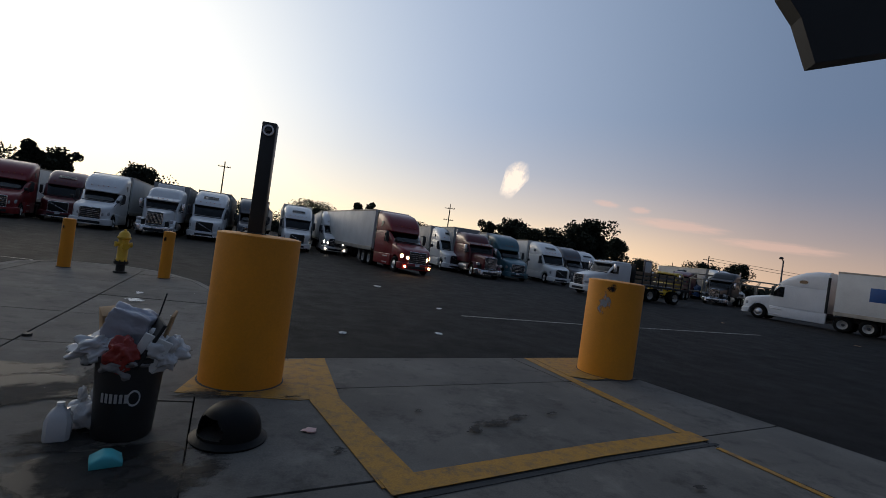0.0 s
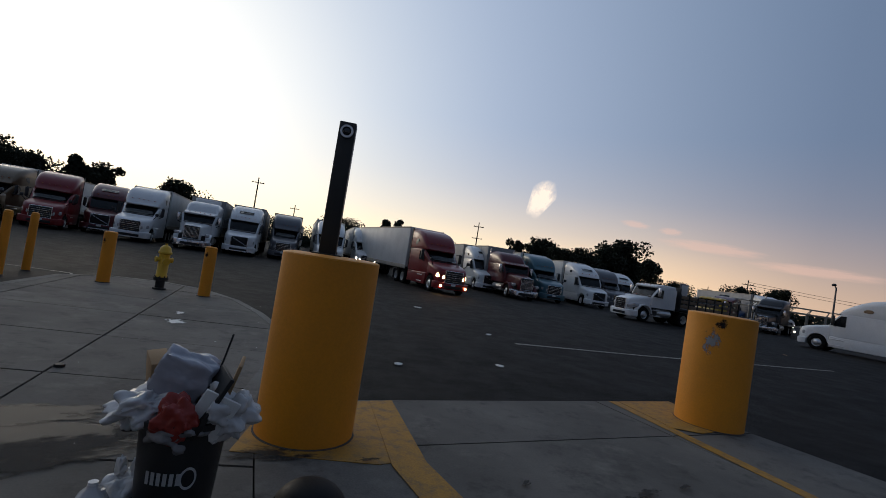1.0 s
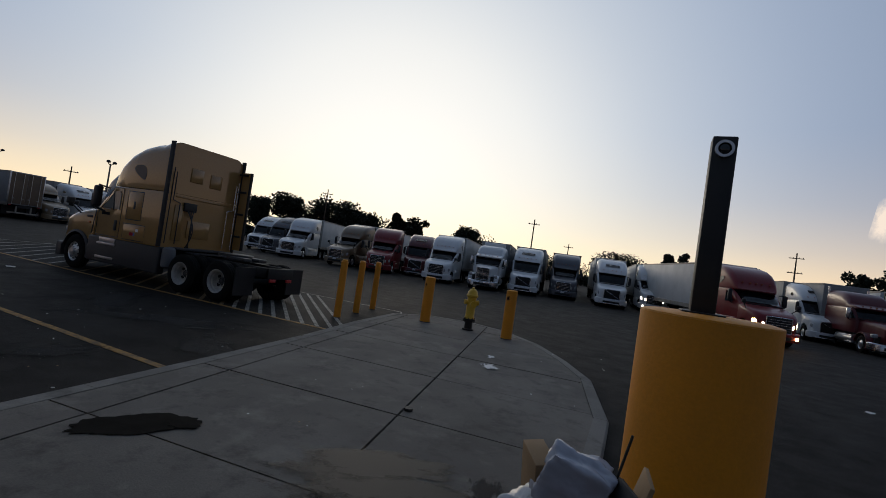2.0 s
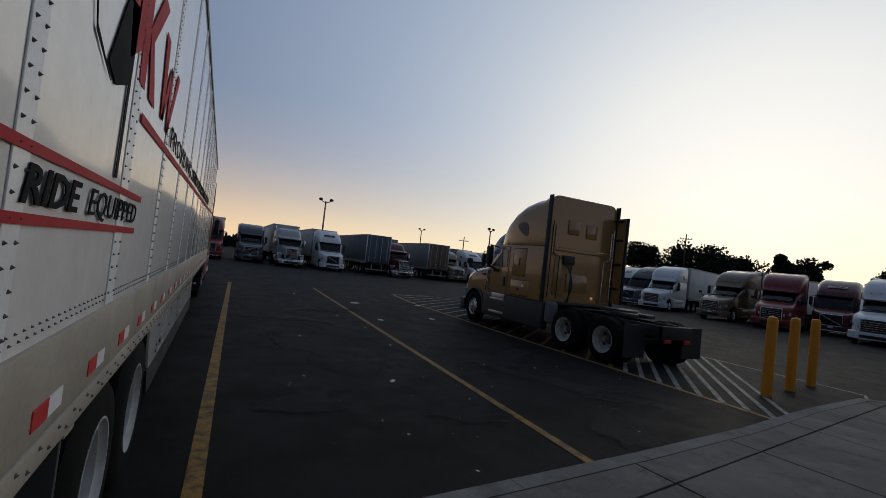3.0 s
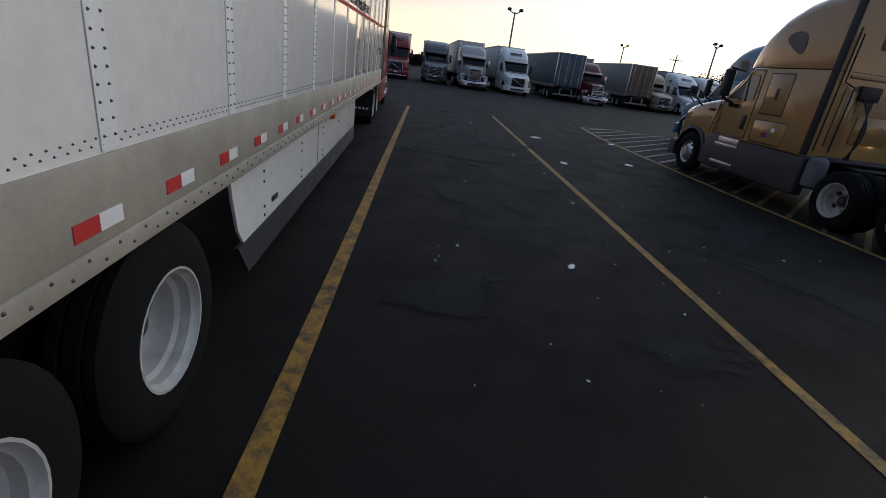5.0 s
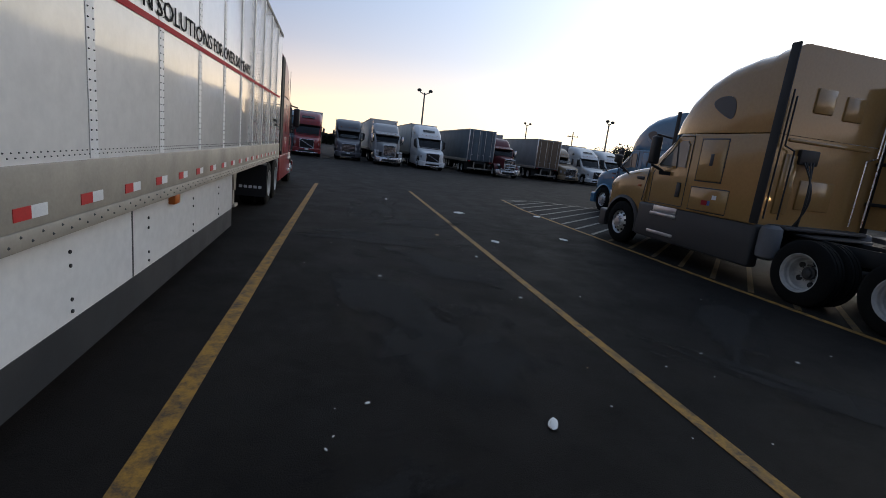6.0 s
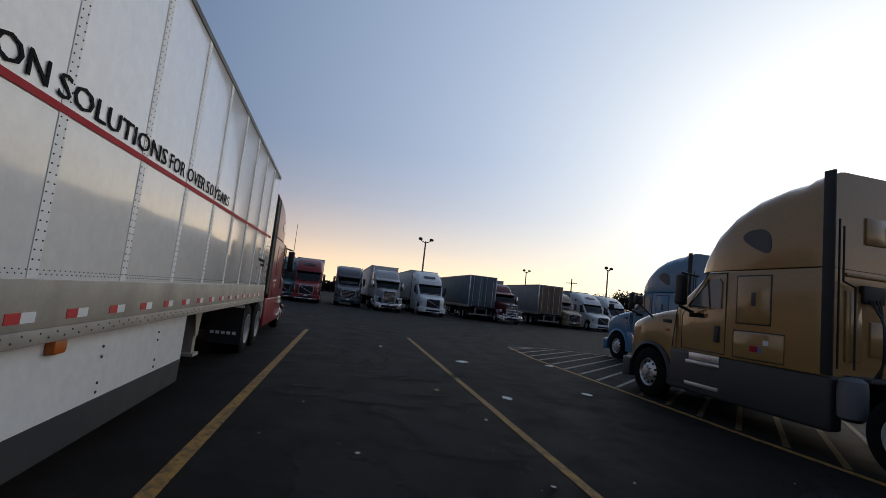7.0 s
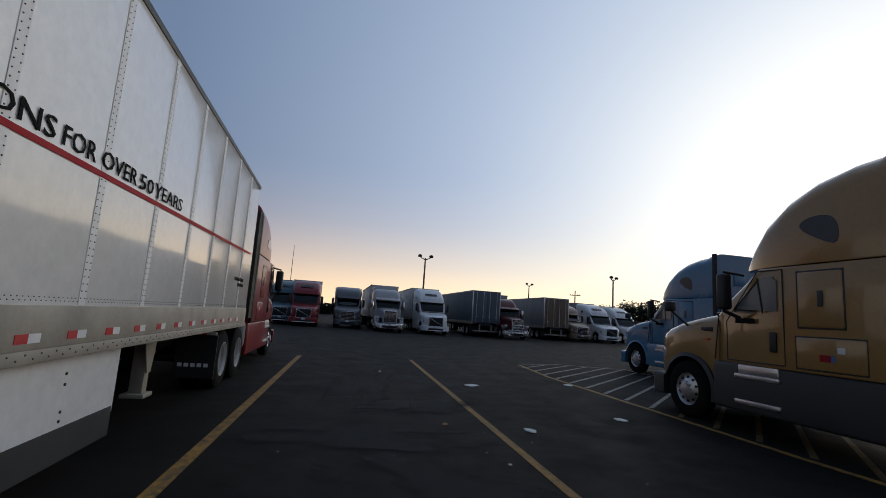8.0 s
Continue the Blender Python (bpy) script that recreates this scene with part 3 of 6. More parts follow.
STYLES = {
    # distances behind the bumper, half width and height
    "aero": dict(cab=5.0, axle=1.2, hood=[(0.06, 0.62, 1.28), (0.18, 0.86, 1.46), (0.45, 1.04, 1.6), (0.9, 1.12, 1.72), (1.35, 1.12, 1.82), (1.95, 1.08, 1.93)],
                 screen=(1.8, 2.85), low=1.9, brow=2.6, base_hw=1.04,
                 roof=[(2.45, 0.98, 2.68), (2.66, 1.09, 3.02), (2.95, 1.17, 3.37), (3.35, 1.21, 3.64), (3.8, 1.23, 3.82), (4.3, 1.23, 3.92), (4.62, 1.23, 3.94), (4.72, 1.23, 3.99), (5.0, 1.23, 4.02)]),
    "slope": dict(cab=5.3, axle=1.25, hood=[(0.06, 0.66, 1.3), (0.2, 0.9, 1.46), (0.5, 1.05, 1.58), (0.95, 1.14, 1.68), (1.4, 1.15, 1.77), (2.0, 1.12, 1.88)],
                  screen=(1.8, 2.45), low=1.84, brow=2.7, base_hw=1.08,
                  roof=[(2.3, 1.02, 2.72), (2.5, 1.1, 3.0), (2.9, 1.17, 3.3), (3.4, 1.21, 3.6), (3.9, 1.23, 3.8), (4.5, 1.23, 3.93), (5.3, 1.23, 3.97)]),
    "long": dict(cab=5.9, axle=1.3, hood=[(0.1, 0.5, 1.55), (0.16, 0.55, 1.72), (0.6, 0.62, 1.8), (1.4, 0.76, 1.88), (2.3, 0.92, 1.96)],
                 screen=(2.25, 2.6), low=1.95, brow=2.6, base_hw=1.08,
                 roof=[(2.35, 1.0, 2.66), (2.55, 1.08, 2.75), (3.3, 1.12, 2.86), (3.6, 1.14, 3.3), (4.1, 1.18, 3.55), (5.0, 1.2, 3.65), (5.9, 1.2, 3.66)]),
    "day": dict(cab=3.9, axle=1.2, hood=[(0.06, 0.6, 1.3), (0.16, 0.7, 1.5), (0.6, 0.8, 1.62), (1.2, 0.9, 1.74), (1.95, 1.0, 1.86)],
                screen=(1.85, 2.35), low=1.84, brow=2.55, base_hw=1.06,
                roof=[(2.1, 1.0, 2.6), (2.3, 1.06, 2.72), (2.8, 1.1, 2.78), (3.4, 1.12, 2.78), (3.9, 1.12, 2.76)]),
}


def tractor(m, body, label, style="aero", fine=False, lit=0, skirt=None, stacks=False, guard=False, chassis=True, group="parked tractors", roof_mat=None, bug=False, extender=None, height=1.0):
    """A road tractor facing +x with its bumper at x = 0."""
    S = STYLES[style]
    t = thing("truck_tractor", m, label, "truck", group)
    skirt = skirt or body
    roof_mat = roof_mat or body
    L, ax = S["cab"], S["axle"]
    s0, s1 = S["screen"]
    low, brow = S["low"], S["brow"]
    roof = [(d, hw, (z - brow) * height + brow) for d, hw, z in S["roof"]]
    # hood with wheel arches
    ds = sorted({S["hood"][0][0], S["hood"][1][0], *[0.3 + 0.12 * i for i in range(int((s0 + 0.1 - 0.3) / 0.12) + 1)], s0 + 0.1})
    loops = []
    for d in ds:
        hw, z1 = interp(S["hood"], d)
        arch = 0.62 ** 2 - (d - ax) ** 2
        z0 = max(0.52, 0.5 + math.sqrt(arch)) if arch > 0 else 0.52
        if style == "long":
            z0 = max(z0, 0.75)
        loops.append(rounded(-d, hw, min(z0, z1 - 0.25), z1, 0.22, 0.03))
    part("hood", loft(bmesh.new(), loops), body, t)
    if style in ("long", "day"):
        for s in (1, -1):
            b, lp = bmesh.new(), []
            for i in range(13):
                a = radians(200 - 190 * i / 12)
                r = 0.66
                px, pz = -ax - r * math.cos(a), 0.5 + r * math.sin(a)
                lp.append([(px, s * 0.78, pz), (px, s * 1.2, pz), (px - 0.06 * math.cos(a), s * 1.2, pz + 0.07 * math.sin(a)), (px - 0.06 * math.cos(a), s * 0.78, pz + 0.07 * math.sin(a))])
            part("fender", loft(b, lp), body, t)
    # cab and sleeper up to the brow
    loops = []
    for d, z1, hw in [(s0, low, S["base_hw"]), (s0 + (s1 - s0) * 0.35, low + (brow - low) * 0.42, S["base_hw"] + 0.06), (s0 + (s1 - s0) * 0.7, low + (brow - low) * 0.78, S["base_hw"] + 0.1),
                      (s1, brow, 1.2), (s1 + 0.5, brow, 1.22), (L - 0.6, brow, 1.23), (L, brow, 1.23)]:
        loops.append(rounded(-d, hw, 1.08, z1, 0.14 if d < s1 else 0.03, 0.03))
    part("cab", loft(bmesh.new(), loops), body, t)
    # roof cap
    loops = [rounded(-d, hw, brow + 0.008, z, min(0.3 if style == "aero" else 0.42, (z - brow) * 0.5), 0.01) for d, hw, z in roof]
    first = roof[0]
    part("roof_cap", loft(bmesh.new(), [rounded(-first[0] + 0.12, first[1] * 0.85, brow + 0.008, brow + 0.05, 0.02, 0.01)] + loops), roof_mat, t)
    # windscreen
    b, rows = bmesh.new(), []
    for i in range(7):
        u = i / 6 * 0.88 + 0.06
        d = s0 + (s1 - s0) * u
        z = low + (brow - low) * (u if u < 0.35 else u * 1.02 - 0.0) + 0.045
        if u <= 0.35:
            z = low + (brow - low) * 0.42 * u / 0.35
        elif u <= 0.7:
            z = low + (brow - low) * (0.42 + 0.36 * (u - 0.35) / 0.35)
        else:
            z = low + (brow - low) * (0.78 + 0.22 * (u - 0.7) / 0.3)
        hw = S["base_hw"] + 0.12 * u
        row = []
        for k in range(9):
            y = (k / 8 * 2 - 1) * (hw - 0.12)
            row.append((-d + 0.02 - 0.05 * (y / hw) ** 2 + 0.02, y, z + 0.018))
        rows.append(row)
    loft(b, rows, closed=False)
    bmesh.ops.solidify(b, geom=b.faces[:], thickness=0.012)
    part("windscreen", b, GLASS, t)
    b = bmesh.new()
    box(b, -s1 - 0.06, -s1 + 0.14, -1.08, 1.08, brow - 0.05, brow + 0.035, 0.02)
    part("sun_visor", b, roof_mat if style != "slope" else BLACK_PLASTIC, t)
    # doors, windows
    dz0 = 1.14
    d0, d1 = s1 - 0.62, s1 + 0.42
    for s in (1, -1):
        y = s * 1.222
        b = bmesh.new()
        win = [(-d0 - 0.06, low + 0.02), (-d1 + 0.1, low - 0.02), (-d1 + 0.1, brow - 0.14), (-s1 - 0.02, brow - 0.14)]
        lo = [b.verts.new((px, s * (1.19 if i in (0,) else 1.215), pz)) for i, (px, pz) in enumerate(win)]
        hi = [b.verts.new((px, s * (1.21 if i in (0,) else 1.234), pz)) for i, (px, pz) in enumerate(win)]
        b.faces.new(hi)
        for i in range(4):
            b.faces.new((lo[i], lo[(i + 1) % 4], hi[(i + 1) % 4], hi[i]))
        if fine:
            bmesh.ops.bevel(b, geom=[e for e in b.edges if abs(e.verts[0].co.y - e.verts[1].co.y) > 0.01], offset=0.05, segments=3, affect="EDGES")
        side = part("side_window", b, GLASS_SKY_TINT if fine and style == "aero" else GLASS, t)
        if fine:
            b = bmesh.new()
            for p, q in (((-d0, dz0), (-d0, low - 0.12)), ((-d1, dz0), (-d1, brow - 0.04)), ((-s1, brow - 0.04), (-d1, brow - 0.04)), ((-d0, dz0), (-d1, dz0)), ((-d0, low - 0.12), (-s1, brow - 0.04))):
                cyl(b, (p[0], s * 1.218, p[1]), (q[0], s * 1.228, q[1]), 0.008, seg=6)
            part("door_seal", b, BLACK_PLASTIC, t)
            part("door_handle", box(bmesh.new(), -d1 + 0.12, -d1 + 0.24, *sorted((y - s * 0.01, y + s * 0.02)), 1.32, 1.62, 0.02), BLACK_PLASTIC, t)
            b = bmesh.new()
            cyl(b, (-d1 + 0.1 + 0.24, s * 1.236, low + 0.0), (-d1 + 0.42, s * 1.236, brow - 0.15), 0.012, seg=6)
            part("window_post", b, BLACK_PLASTIC, side)
    # sleeper fittings
    if style in ("aero", "slope"):
        for s in (1, -1):
            b = bmesh.new()
            pts = [(-L + 1.47, 3.13), (-L + 1.32, 3.27), (-L + 0.98, 3.27), (-L + 0.87, 3.1), (-L + 0.88, 2.87), (-L + 1.0, 2.85)] if style == "aero" else [(-L + 1.7, 2.98), (-L + 1.65, 3.2), (-L + 1.2, 3.24), (-L + 1.15, 2.98)]
            pts = chaikin(pts)
            lo = [b.verts.new((px, s * 1.2, pz)) for px, pz in pts]
            hi = [b.verts.new((px, s * 1.238, pz)) for px, pz in pts]
            b.faces.new(hi)
            for i in range(len(pts)):
                b.faces.new((lo[i], lo[(i + 1) % len(pts)], hi[(i + 1) % len(pts)], hi[i]))
            part("roof_window", b, GLASS_GREY if style == "aero" else GLASS, t)
            if fine:
                panel = part("sleeper_hatch", box(bmesh.new(), -L + 0.85, -L + 1.5, *sorted((s * 1.2, s * 1.242)), 1.7, 2.5, 0.035, 3), body, t)
                # the dark of the recessed seams is drawn as black rims behind both panels
                part("hatch_seam_shade", box(bmesh.new(), -L + 0.838, -L + 1.512, *sorted((s * 1.2, s * 1.232)), 1.688, 2.512, 0.006), BLACK_PLASTIC, t)
                part("luggage_seam_shade", box(bmesh.new(), -L + 0.59, -L + 1.56, *sorted((s * 1.2, s * 1.23)), 1.12, 1.59, 0.006), BLACK_PLASTIC, t)
                part("hatch_latch", box(bmesh.new(), -L + 1.12, -L + 1.2, *sorted((s * 1.235, s * 1.252)), 2.0, 2.22, 0.01), GREY_SKIRT, panel)
                part("luggage_door", box(bmesh.new(), -L + 0.6, -L + 1.55, *sorted((s * 1.2, s * 1.24)), 1.13, 1.58, 0.035, 3), body, t)
                b = bmesh.new()
                box(b, -L + 1.05, -L + 1.2, *sorted((s * 1.235, s * 1.245)), 1.26, 1.35)
                part("sticker", b, RED_STRIPE, t)
                part("sticker", box(bmesh.new(), -L + 0.86, -L + 0.96, *sorted((s * 1.235, s * 1.245)), 1.38, 1.46), WHITE_DECAL, t)
                part("sticker", box(bmesh.new(), -L + 0.99, -L + 1.05, *sorted((s * 1.235, s * 1.244)), 1.26, 1.35), simple("blue_decal", (0.08, 0.16, 0.4), 0.4), t)
                part("door_lettering_bar", box(bmesh.new(), -d1 + 0.5, -d1 + 0.86, *sorted((s * 1.222, s * 1.23)), 1.74, 1.82), BLACK_DECAL, t)
        if style == "slope":
            b = bmesh.new()
            hwr = 0.55
            loft(b, [[(-2.86 + 0.03, k * hwr, 3.3 + 0.02 - 0.02 * abs(k)) for k in (-1, -0.5, 0, 0.5, 1)], [(-3.2 + 0.03, k * hwr, 3.49 + 0.02 - 0.02 * abs(k)) for k in (-1, -0.5, 0, 0.5, 1)]], closed=False)
            bmesh.ops.solidify(b, geom=b.faces[:], thickness=0.02)
            part("roof_vent", b, GLASS, t)
    # grille, lamps, bumper
    z1 = S["hood"][1][2]
    gw = 0.46 if style in ("long", "day") else 0.56
    g0 = 0.72 if style != "long" else 0.82
    b = bmesh.new()
    box(b, -0.2, -0.02, -gw, gw, g0, z1 - 0.06, 0.03)
    g = part("grille", b, CHASSIS, t)
    b = bmesh.new()
    if style == "long":
        for i in range(11):
            y = -gw + 0.06 + i * (2 * gw - 0.12) / 10
            box(b, -0.05, 0.0, y - 0.012, y + 0.012, g0 + 0.05, z1 - 0.12)
    else:
        for i in range(5):
            z = g0 + 0.09 + i * (z1 - g0 - 0.26) / 4
            box(b, -0.05, 0.0, -gw + 0.04, gw - 0.04, z - 0.01, z + 0.01)
    part("grille_insert", b, CHROME if style != "slope" else CHASSIS, g)
    b = bmesh.new()
    fr = [(-gw - 0.03, g0 - 0.03), (gw + 0.03, g0 - 0.03), (gw + 0.03, z1 - 0.04), (-gw - 0.03, z1 - 0.04)]
    for i in range(4):
        p, q = fr[i], fr[(i + 1) % 4]
        cyl(b, (-0.03, *p), (-0.03, *q), 0.024, seg=8)
    if style == "slope":
        cyl(b, (-0.005, -gw, z1 - 0.1), (-0.005, gw, g0 + 0.05), 0.02, seg=8)
    part("grille_surround", b, CHROME, g)
    for s in (1, -1):
        b = bmesh.new()
        if style == "long":
            box(b, -0.5, -0.2, *sorted((s * 0.85, s * 1.12)), 1.0, 1.22, 0.05, 3)
        else:
            box(b, -0.5, -0.015, *sorted((s * 0.62, s * 1.04)), 0.84, 1.14, 0.09, 3)
            for v in b.verts:
                v.co.x -= max(0, abs(v.co.y) - 0.62) * 0.85
                v.co.z += max(0, abs(v.co.y) - 0.62) * 0.3
        part("headlight", b, LAMP_ON if lit == 2 else LAMP_WHITE_ON if lit == 1 else LAMP_CLEAR, t)
        if lit:
            part("fog_lamp", cyl(bmesh.new(), (-0.02, s * 0.85, 0.48), (0.03, s * 0.85, 0.48), 0.075, seg=14), LAMP_ON if lit == 2 else LAMP_WHITE_ON, t)
    bhw = 1.2
    b = bmesh.new()
    loft(b, [rounded(-0.62, bhw, 0.32, 0.72, 0.06), rounded(-0.35, bhw - 0.01, 0.3, 0.74, 0.06), rounded(-0.12, bhw - 0.16, 0.29, 0.72, 0.06), rounded(0.0, bhw - 0.4, 0.3, 0.68, 0.06)])
    part("bumper", b, (CHROME if style == "long" else skirt if style == "aero" else body), t)
    part("bumper_intake", box(bmesh.new(), -0.08, 0.012, -0.62, 0.62, 0.36, 0.54, 0.02), CHASSIS, t)
    part("cowl", box(bmesh.new(), -s0 - 0.12, -s0 + 0.14, -S["base_hw"] + 0.12, S["base_hw"] - 0.12, low - 0.03, low + 0.035, 0.02), BLACK_PLASTIC, t)
    for s in (1, -1):
        part("wiper", cyl(bmesh.new(), (-s0 - 0.02, s * 0.1, low + 0.06), (-s0 - 0.3, s * 0.75, low + 0.22), 0.012, seg=6), BLACK_PLASTIC, t)
    part("plate_bar", box(bmesh.new(), 0.0, 0.02, -0.15, 0.15, 0.54, 0.66), WHITE_DECAL, t)
    if guard:
        b = bmesh.new()
        for z in (0.55, 0.78, 1.0, 1.22):
            cyl(b, (0.16, -0.85 if z < 1 else -0.5, z), (0.16, 0.85 if z < 1 else 0.5, z), 0.035, seg=10)
        for y in (-0.85, -0.5, 0.5, 0.85):
            cyl(b, (0.16, y, 0.45), (0.16, y, 1.24 if abs(y) < 0.6 else 0.9), 0.04, seg=10)
        for y in (-0.45, 0.45):
            cyl(b, (0.16, y, 0.55), (-0.1, y, 0.55), 0.03, seg=8)
        part("bull_bar", b, CHROME, t)
    if style == "slope":
        part("lower_bumper_trim", box(bmesh.new(), -0.2, 0.02, -0.95, 0.95, 0.3, 0.38, 0.015), CHROME, t)
        for s in (1, -1):
            b = bmesh.new()
            box(b, -0.62, -0.1, *sorted((s * 0.74, s * 1.02)), 1.1, 1.34, 0.05, 2)
            for v in b.verts:
                v.co.x -= max(0, abs(v.co.y) - 0.7) * 1.0
            part("lamp_surround", b, CHASSIS, t)
    for i, y in enumerate((-0.7, -0.3, 0, 0.3, 0.7)):
        part("marker_lamp", box(bmesh.new(), -roof[1][0] + 0.0, -roof[1][0] + 0.1, y - 0.03, y + 0.03, roof[1][2] - 0.02, roof[1][2] + 0.02, 0.008), LAMP_AMBER, t)
    if fine and style == "aero":
        for s in (1, -1):
            b, lp = bmesh.new(), []
            for i in range(17):
                a = radians(-12 + 204 * i / 16)
                px, pz, qx, qz = -ax + 0.6 * math.cos(a), 0.5 + 0.6 * math.sin(a), -ax + 0.67 * math.cos(a), 0.5 + 0.67 * math.sin(a)
                lp.append([(px, s * 0.9, pz), (px, s * 1.165, pz), (qx, s * 1.14, qz), (qx, s * 0.9, qz)])
            part("fender_lip", loft(b, lp), skirt, t)
            b = bmesh.new()
            cyl(b, (-s0 - 0.12, s * 1.095, low - 0.02), (-s0 - 0.05, s * 1.12, 1.12), 0.012, seg=6)
            part("hood_gap", b, BLACK_PLASTIC, t)
            part("side_lamp", box(bmesh.new(), -1.72, -1.6, *sorted((s * 1.09, s * 1.12)), 1.42, 1.47, 0.01), LAMP_AMBER, t)
            part("hood_vent", box(bmesh.new(), -1.78, -1.5, *sorted((s * 1.06, s * 1.11)), 1.58, 1.66, 0.02), BLACK_PLASTIC, t)
    # mirrors
    for s in (1, -1):
        mx = -s0 - 0.55 if style == "aero" else -s0 - 0.3
        mir = part("mirror", box(bmesh.new(), mx - 0.08, mx + 0.09, *sorted((s * 1.28, s * 1.48)), 1.95, 2.55, 0.05, 3), BLACK_PLASTIC if style in ("aero", "slope") else CHROME, t)
        part("mirror_arm", cyl(bmesh.new(), (mx - 0.1, s * 1.17, 1.82), (mx, s * 1.42, 1.94), 0.03, seg=8), BLACK_METAL, mir)
        part("mirror_arm", cyl(bmesh.new(), (mx - 0.2, s * 1.17, brow - 0.08), (mx, s * 1.4, 2.58), 0.022, seg=8), BLACK_METAL, mir)
        if style == "aero":
            hx = -0.95
            hm = part("hood_mirror", box(bmesh.new(), hx - 0.05, hx + 0.08, *sorted((s * 1.2, s * 1.4)), 1.92, 2.12, 0.04, 3), BLACK_PLASTIC, t)
            b = bmesh.new()
            cyl(b, (hx - 0.25, s * 1.02, 1.6), (hx, s * 1.28, 1.93), 0.022, seg=8)
            part("mirror_arm", b, BLACK_METAL, hm)
    # side fairing, steps, tanks
    for s in (1, -1):
        if style in ("aero", "slope"):
            part("side_fairing", box(bmesh.new(), -L - 0.05, -ax - 0.68, *sorted((s * 0.95, s * 1.2)), 0.34, 1.09, 0.05, 3), skirt, t)
        else:
            b = cyl(bmesh.new(), (-2.3, s * 0.92, 0.72), (-4.3 if style == "long" else -3.6, s * 0.92, 0.72), 0.3, seg=24)
            part("fuel_tank", b, ALU, t)
        for z in (0.5, 0.9):
            part("step", box(bmesh.new(), -s1 - 0.32, -s1 + 0.5, *sorted((s * 1.1, s * 1.225)), z - 0.035, z + 0.035, 0.012), ALU, t)
        if fine:
            part("step_panel", box(bmesh.new(), -s1 - 0.3, -s1 + 0.42, *sorted((s * 1.18, s * 1.215)), 0.935, 1.08, 0.01), ALU, t)
            part("air_tank", lathe(bmesh.new(), [(0.0, -0.3), (0.1, -0.29), (0.16, -0.24), (0.17, -0.16), (0.17, 0.16), (0.16, 0.24), (0.1, 0.29), (0.0, 0.3)], 20, "z", (-L - 0.2, s * 1.0, 0.82)), SILVER_TANK, t)
    if stacks:
        for s in (1, -1):
            part("exhaust_pipe", cyl(bmesh.new(), (-L + 0.0 - 0.14 if style != "day" else -L - 0.16, s * 1.08, 1.0), (-L - 0.14, s * 1.08, 3.9), 0.075, seg=14), CHROME, t)
    # edge extenders on the sleeper's back corners
    if style in ("aero", "slope"):
        for s in (1, -1):
            b = bmesh.new()
            box(b, -L - 0.1, -L + 0.06, *sorted((s * 1.2, s * 1.245)), 1.1, roof[-1][2] - 0.02 if style == "aero" else 3.6 if height > 0.9 else 3.1, 0.015)
            part("edge_seal", b, CHASSIS, t)
            b = bmesh.new()
            reach = 0.44 if fine and style == "aero" else 0.3
            prism(b, [(-L - 0.06, s * 1.2), (-L - 0.06, s * 1.24), (-L - reach, s * 1.2), (-L - reach, s * 1.17)], 1.2, 3.66 if height > 0.9 else 3.1)
            if fine or extender:
                if s == -1 or not fine:
                    ext = part("side_extender", b, extender or body, t)
                    part("extender_edge", box(bmesh.new(), -L - reach - 0.05, -L - reach + 0.01, *sorted((s * 1.15, s * 1.22)), 1.2, 3.66 if height > 0.9 else 3.1, 0.008), CHASSIS, ext, "black rubber edge")
                    for z in (1.6, 2.3, 3.0, 3.55):
                        part("extender_bracket", box(bmesh.new(), -L - 0.34, -L - 0.02, *sorted((s * 1.1, s * 1.19)), z, z + 0.06, 0.01), CHASSIS, ext)
                else:
                    b.free()
            else:
                b.free()
    if fine:
        # back wall: recessed panels, grab rail, hoses
        b = bmesh.new()
        for y0, y1, z0, z1 in ((0.15, 0.55, 3.0, 3.4), (-0.5, -0.1, 2.95, 3.35), (-0.9, 0.9, 2.5, 2.56), (-0.3, 0.45, 1.4, 1.9), (0.6, 0.9, 1.3, 2.3)):
            box(b, -L - 0.03, -L + 0.02, y0, y1, z0, z1, 0.02)
        part("back_panel", b, body, t)
        for s in (-1, 1):
            b = bmesh.new()
            for p, q in (((0.8, 1.2), (0.8, 2.35)), ((0.8, 2.35), (1.02, 2.42)), ((1.02, 2.42), (1.02, 3.2)), ((1.1, 1.2), (1.1, 3.3))):
                cyl(b, (-L - 0.07, s * p[0], p[1]), (-L - 0.07, s * q[0], q[1]), 0.014, seg=8)
            part("grab_rail", b, CHROME if s < 0 else BLACK_METAL, t)
        b = bmesh.new()
        for k, y in enumerate((0.35, 0.42, 0.5, 0.56)):
            for i in range(10):
                u, w = i / 10, (i + 1) / 10
                f = lambda q: (-L - 0.08 - 0.15 * math.sin(q * 3.14), y - 0.2 * math.sin(q * 3.1) * (k - 1.5) * 0.5, 2.2 - 1.2 * q)
                cyl(b, f(u), f(w), 0.013, seg=6)
        part("air_hose", b, BLACK_METAL, t)
        part("hose_bracket", box(bmesh.new(), -L - 0.08, -L, 0.25, 0.65, 2.15, 2.4, 0.02), BLACK_METAL, t)
        part("back_ledge", box(bmesh.new(), -L - 0.35, -L, -0.9, 0.9, 1.06, 1.12, 0.015), GREY_SKIRT, t)
    # chassis and wheels
    a1, a2 = L + 0.98, L + 2.32
    end = a2 + 0.95
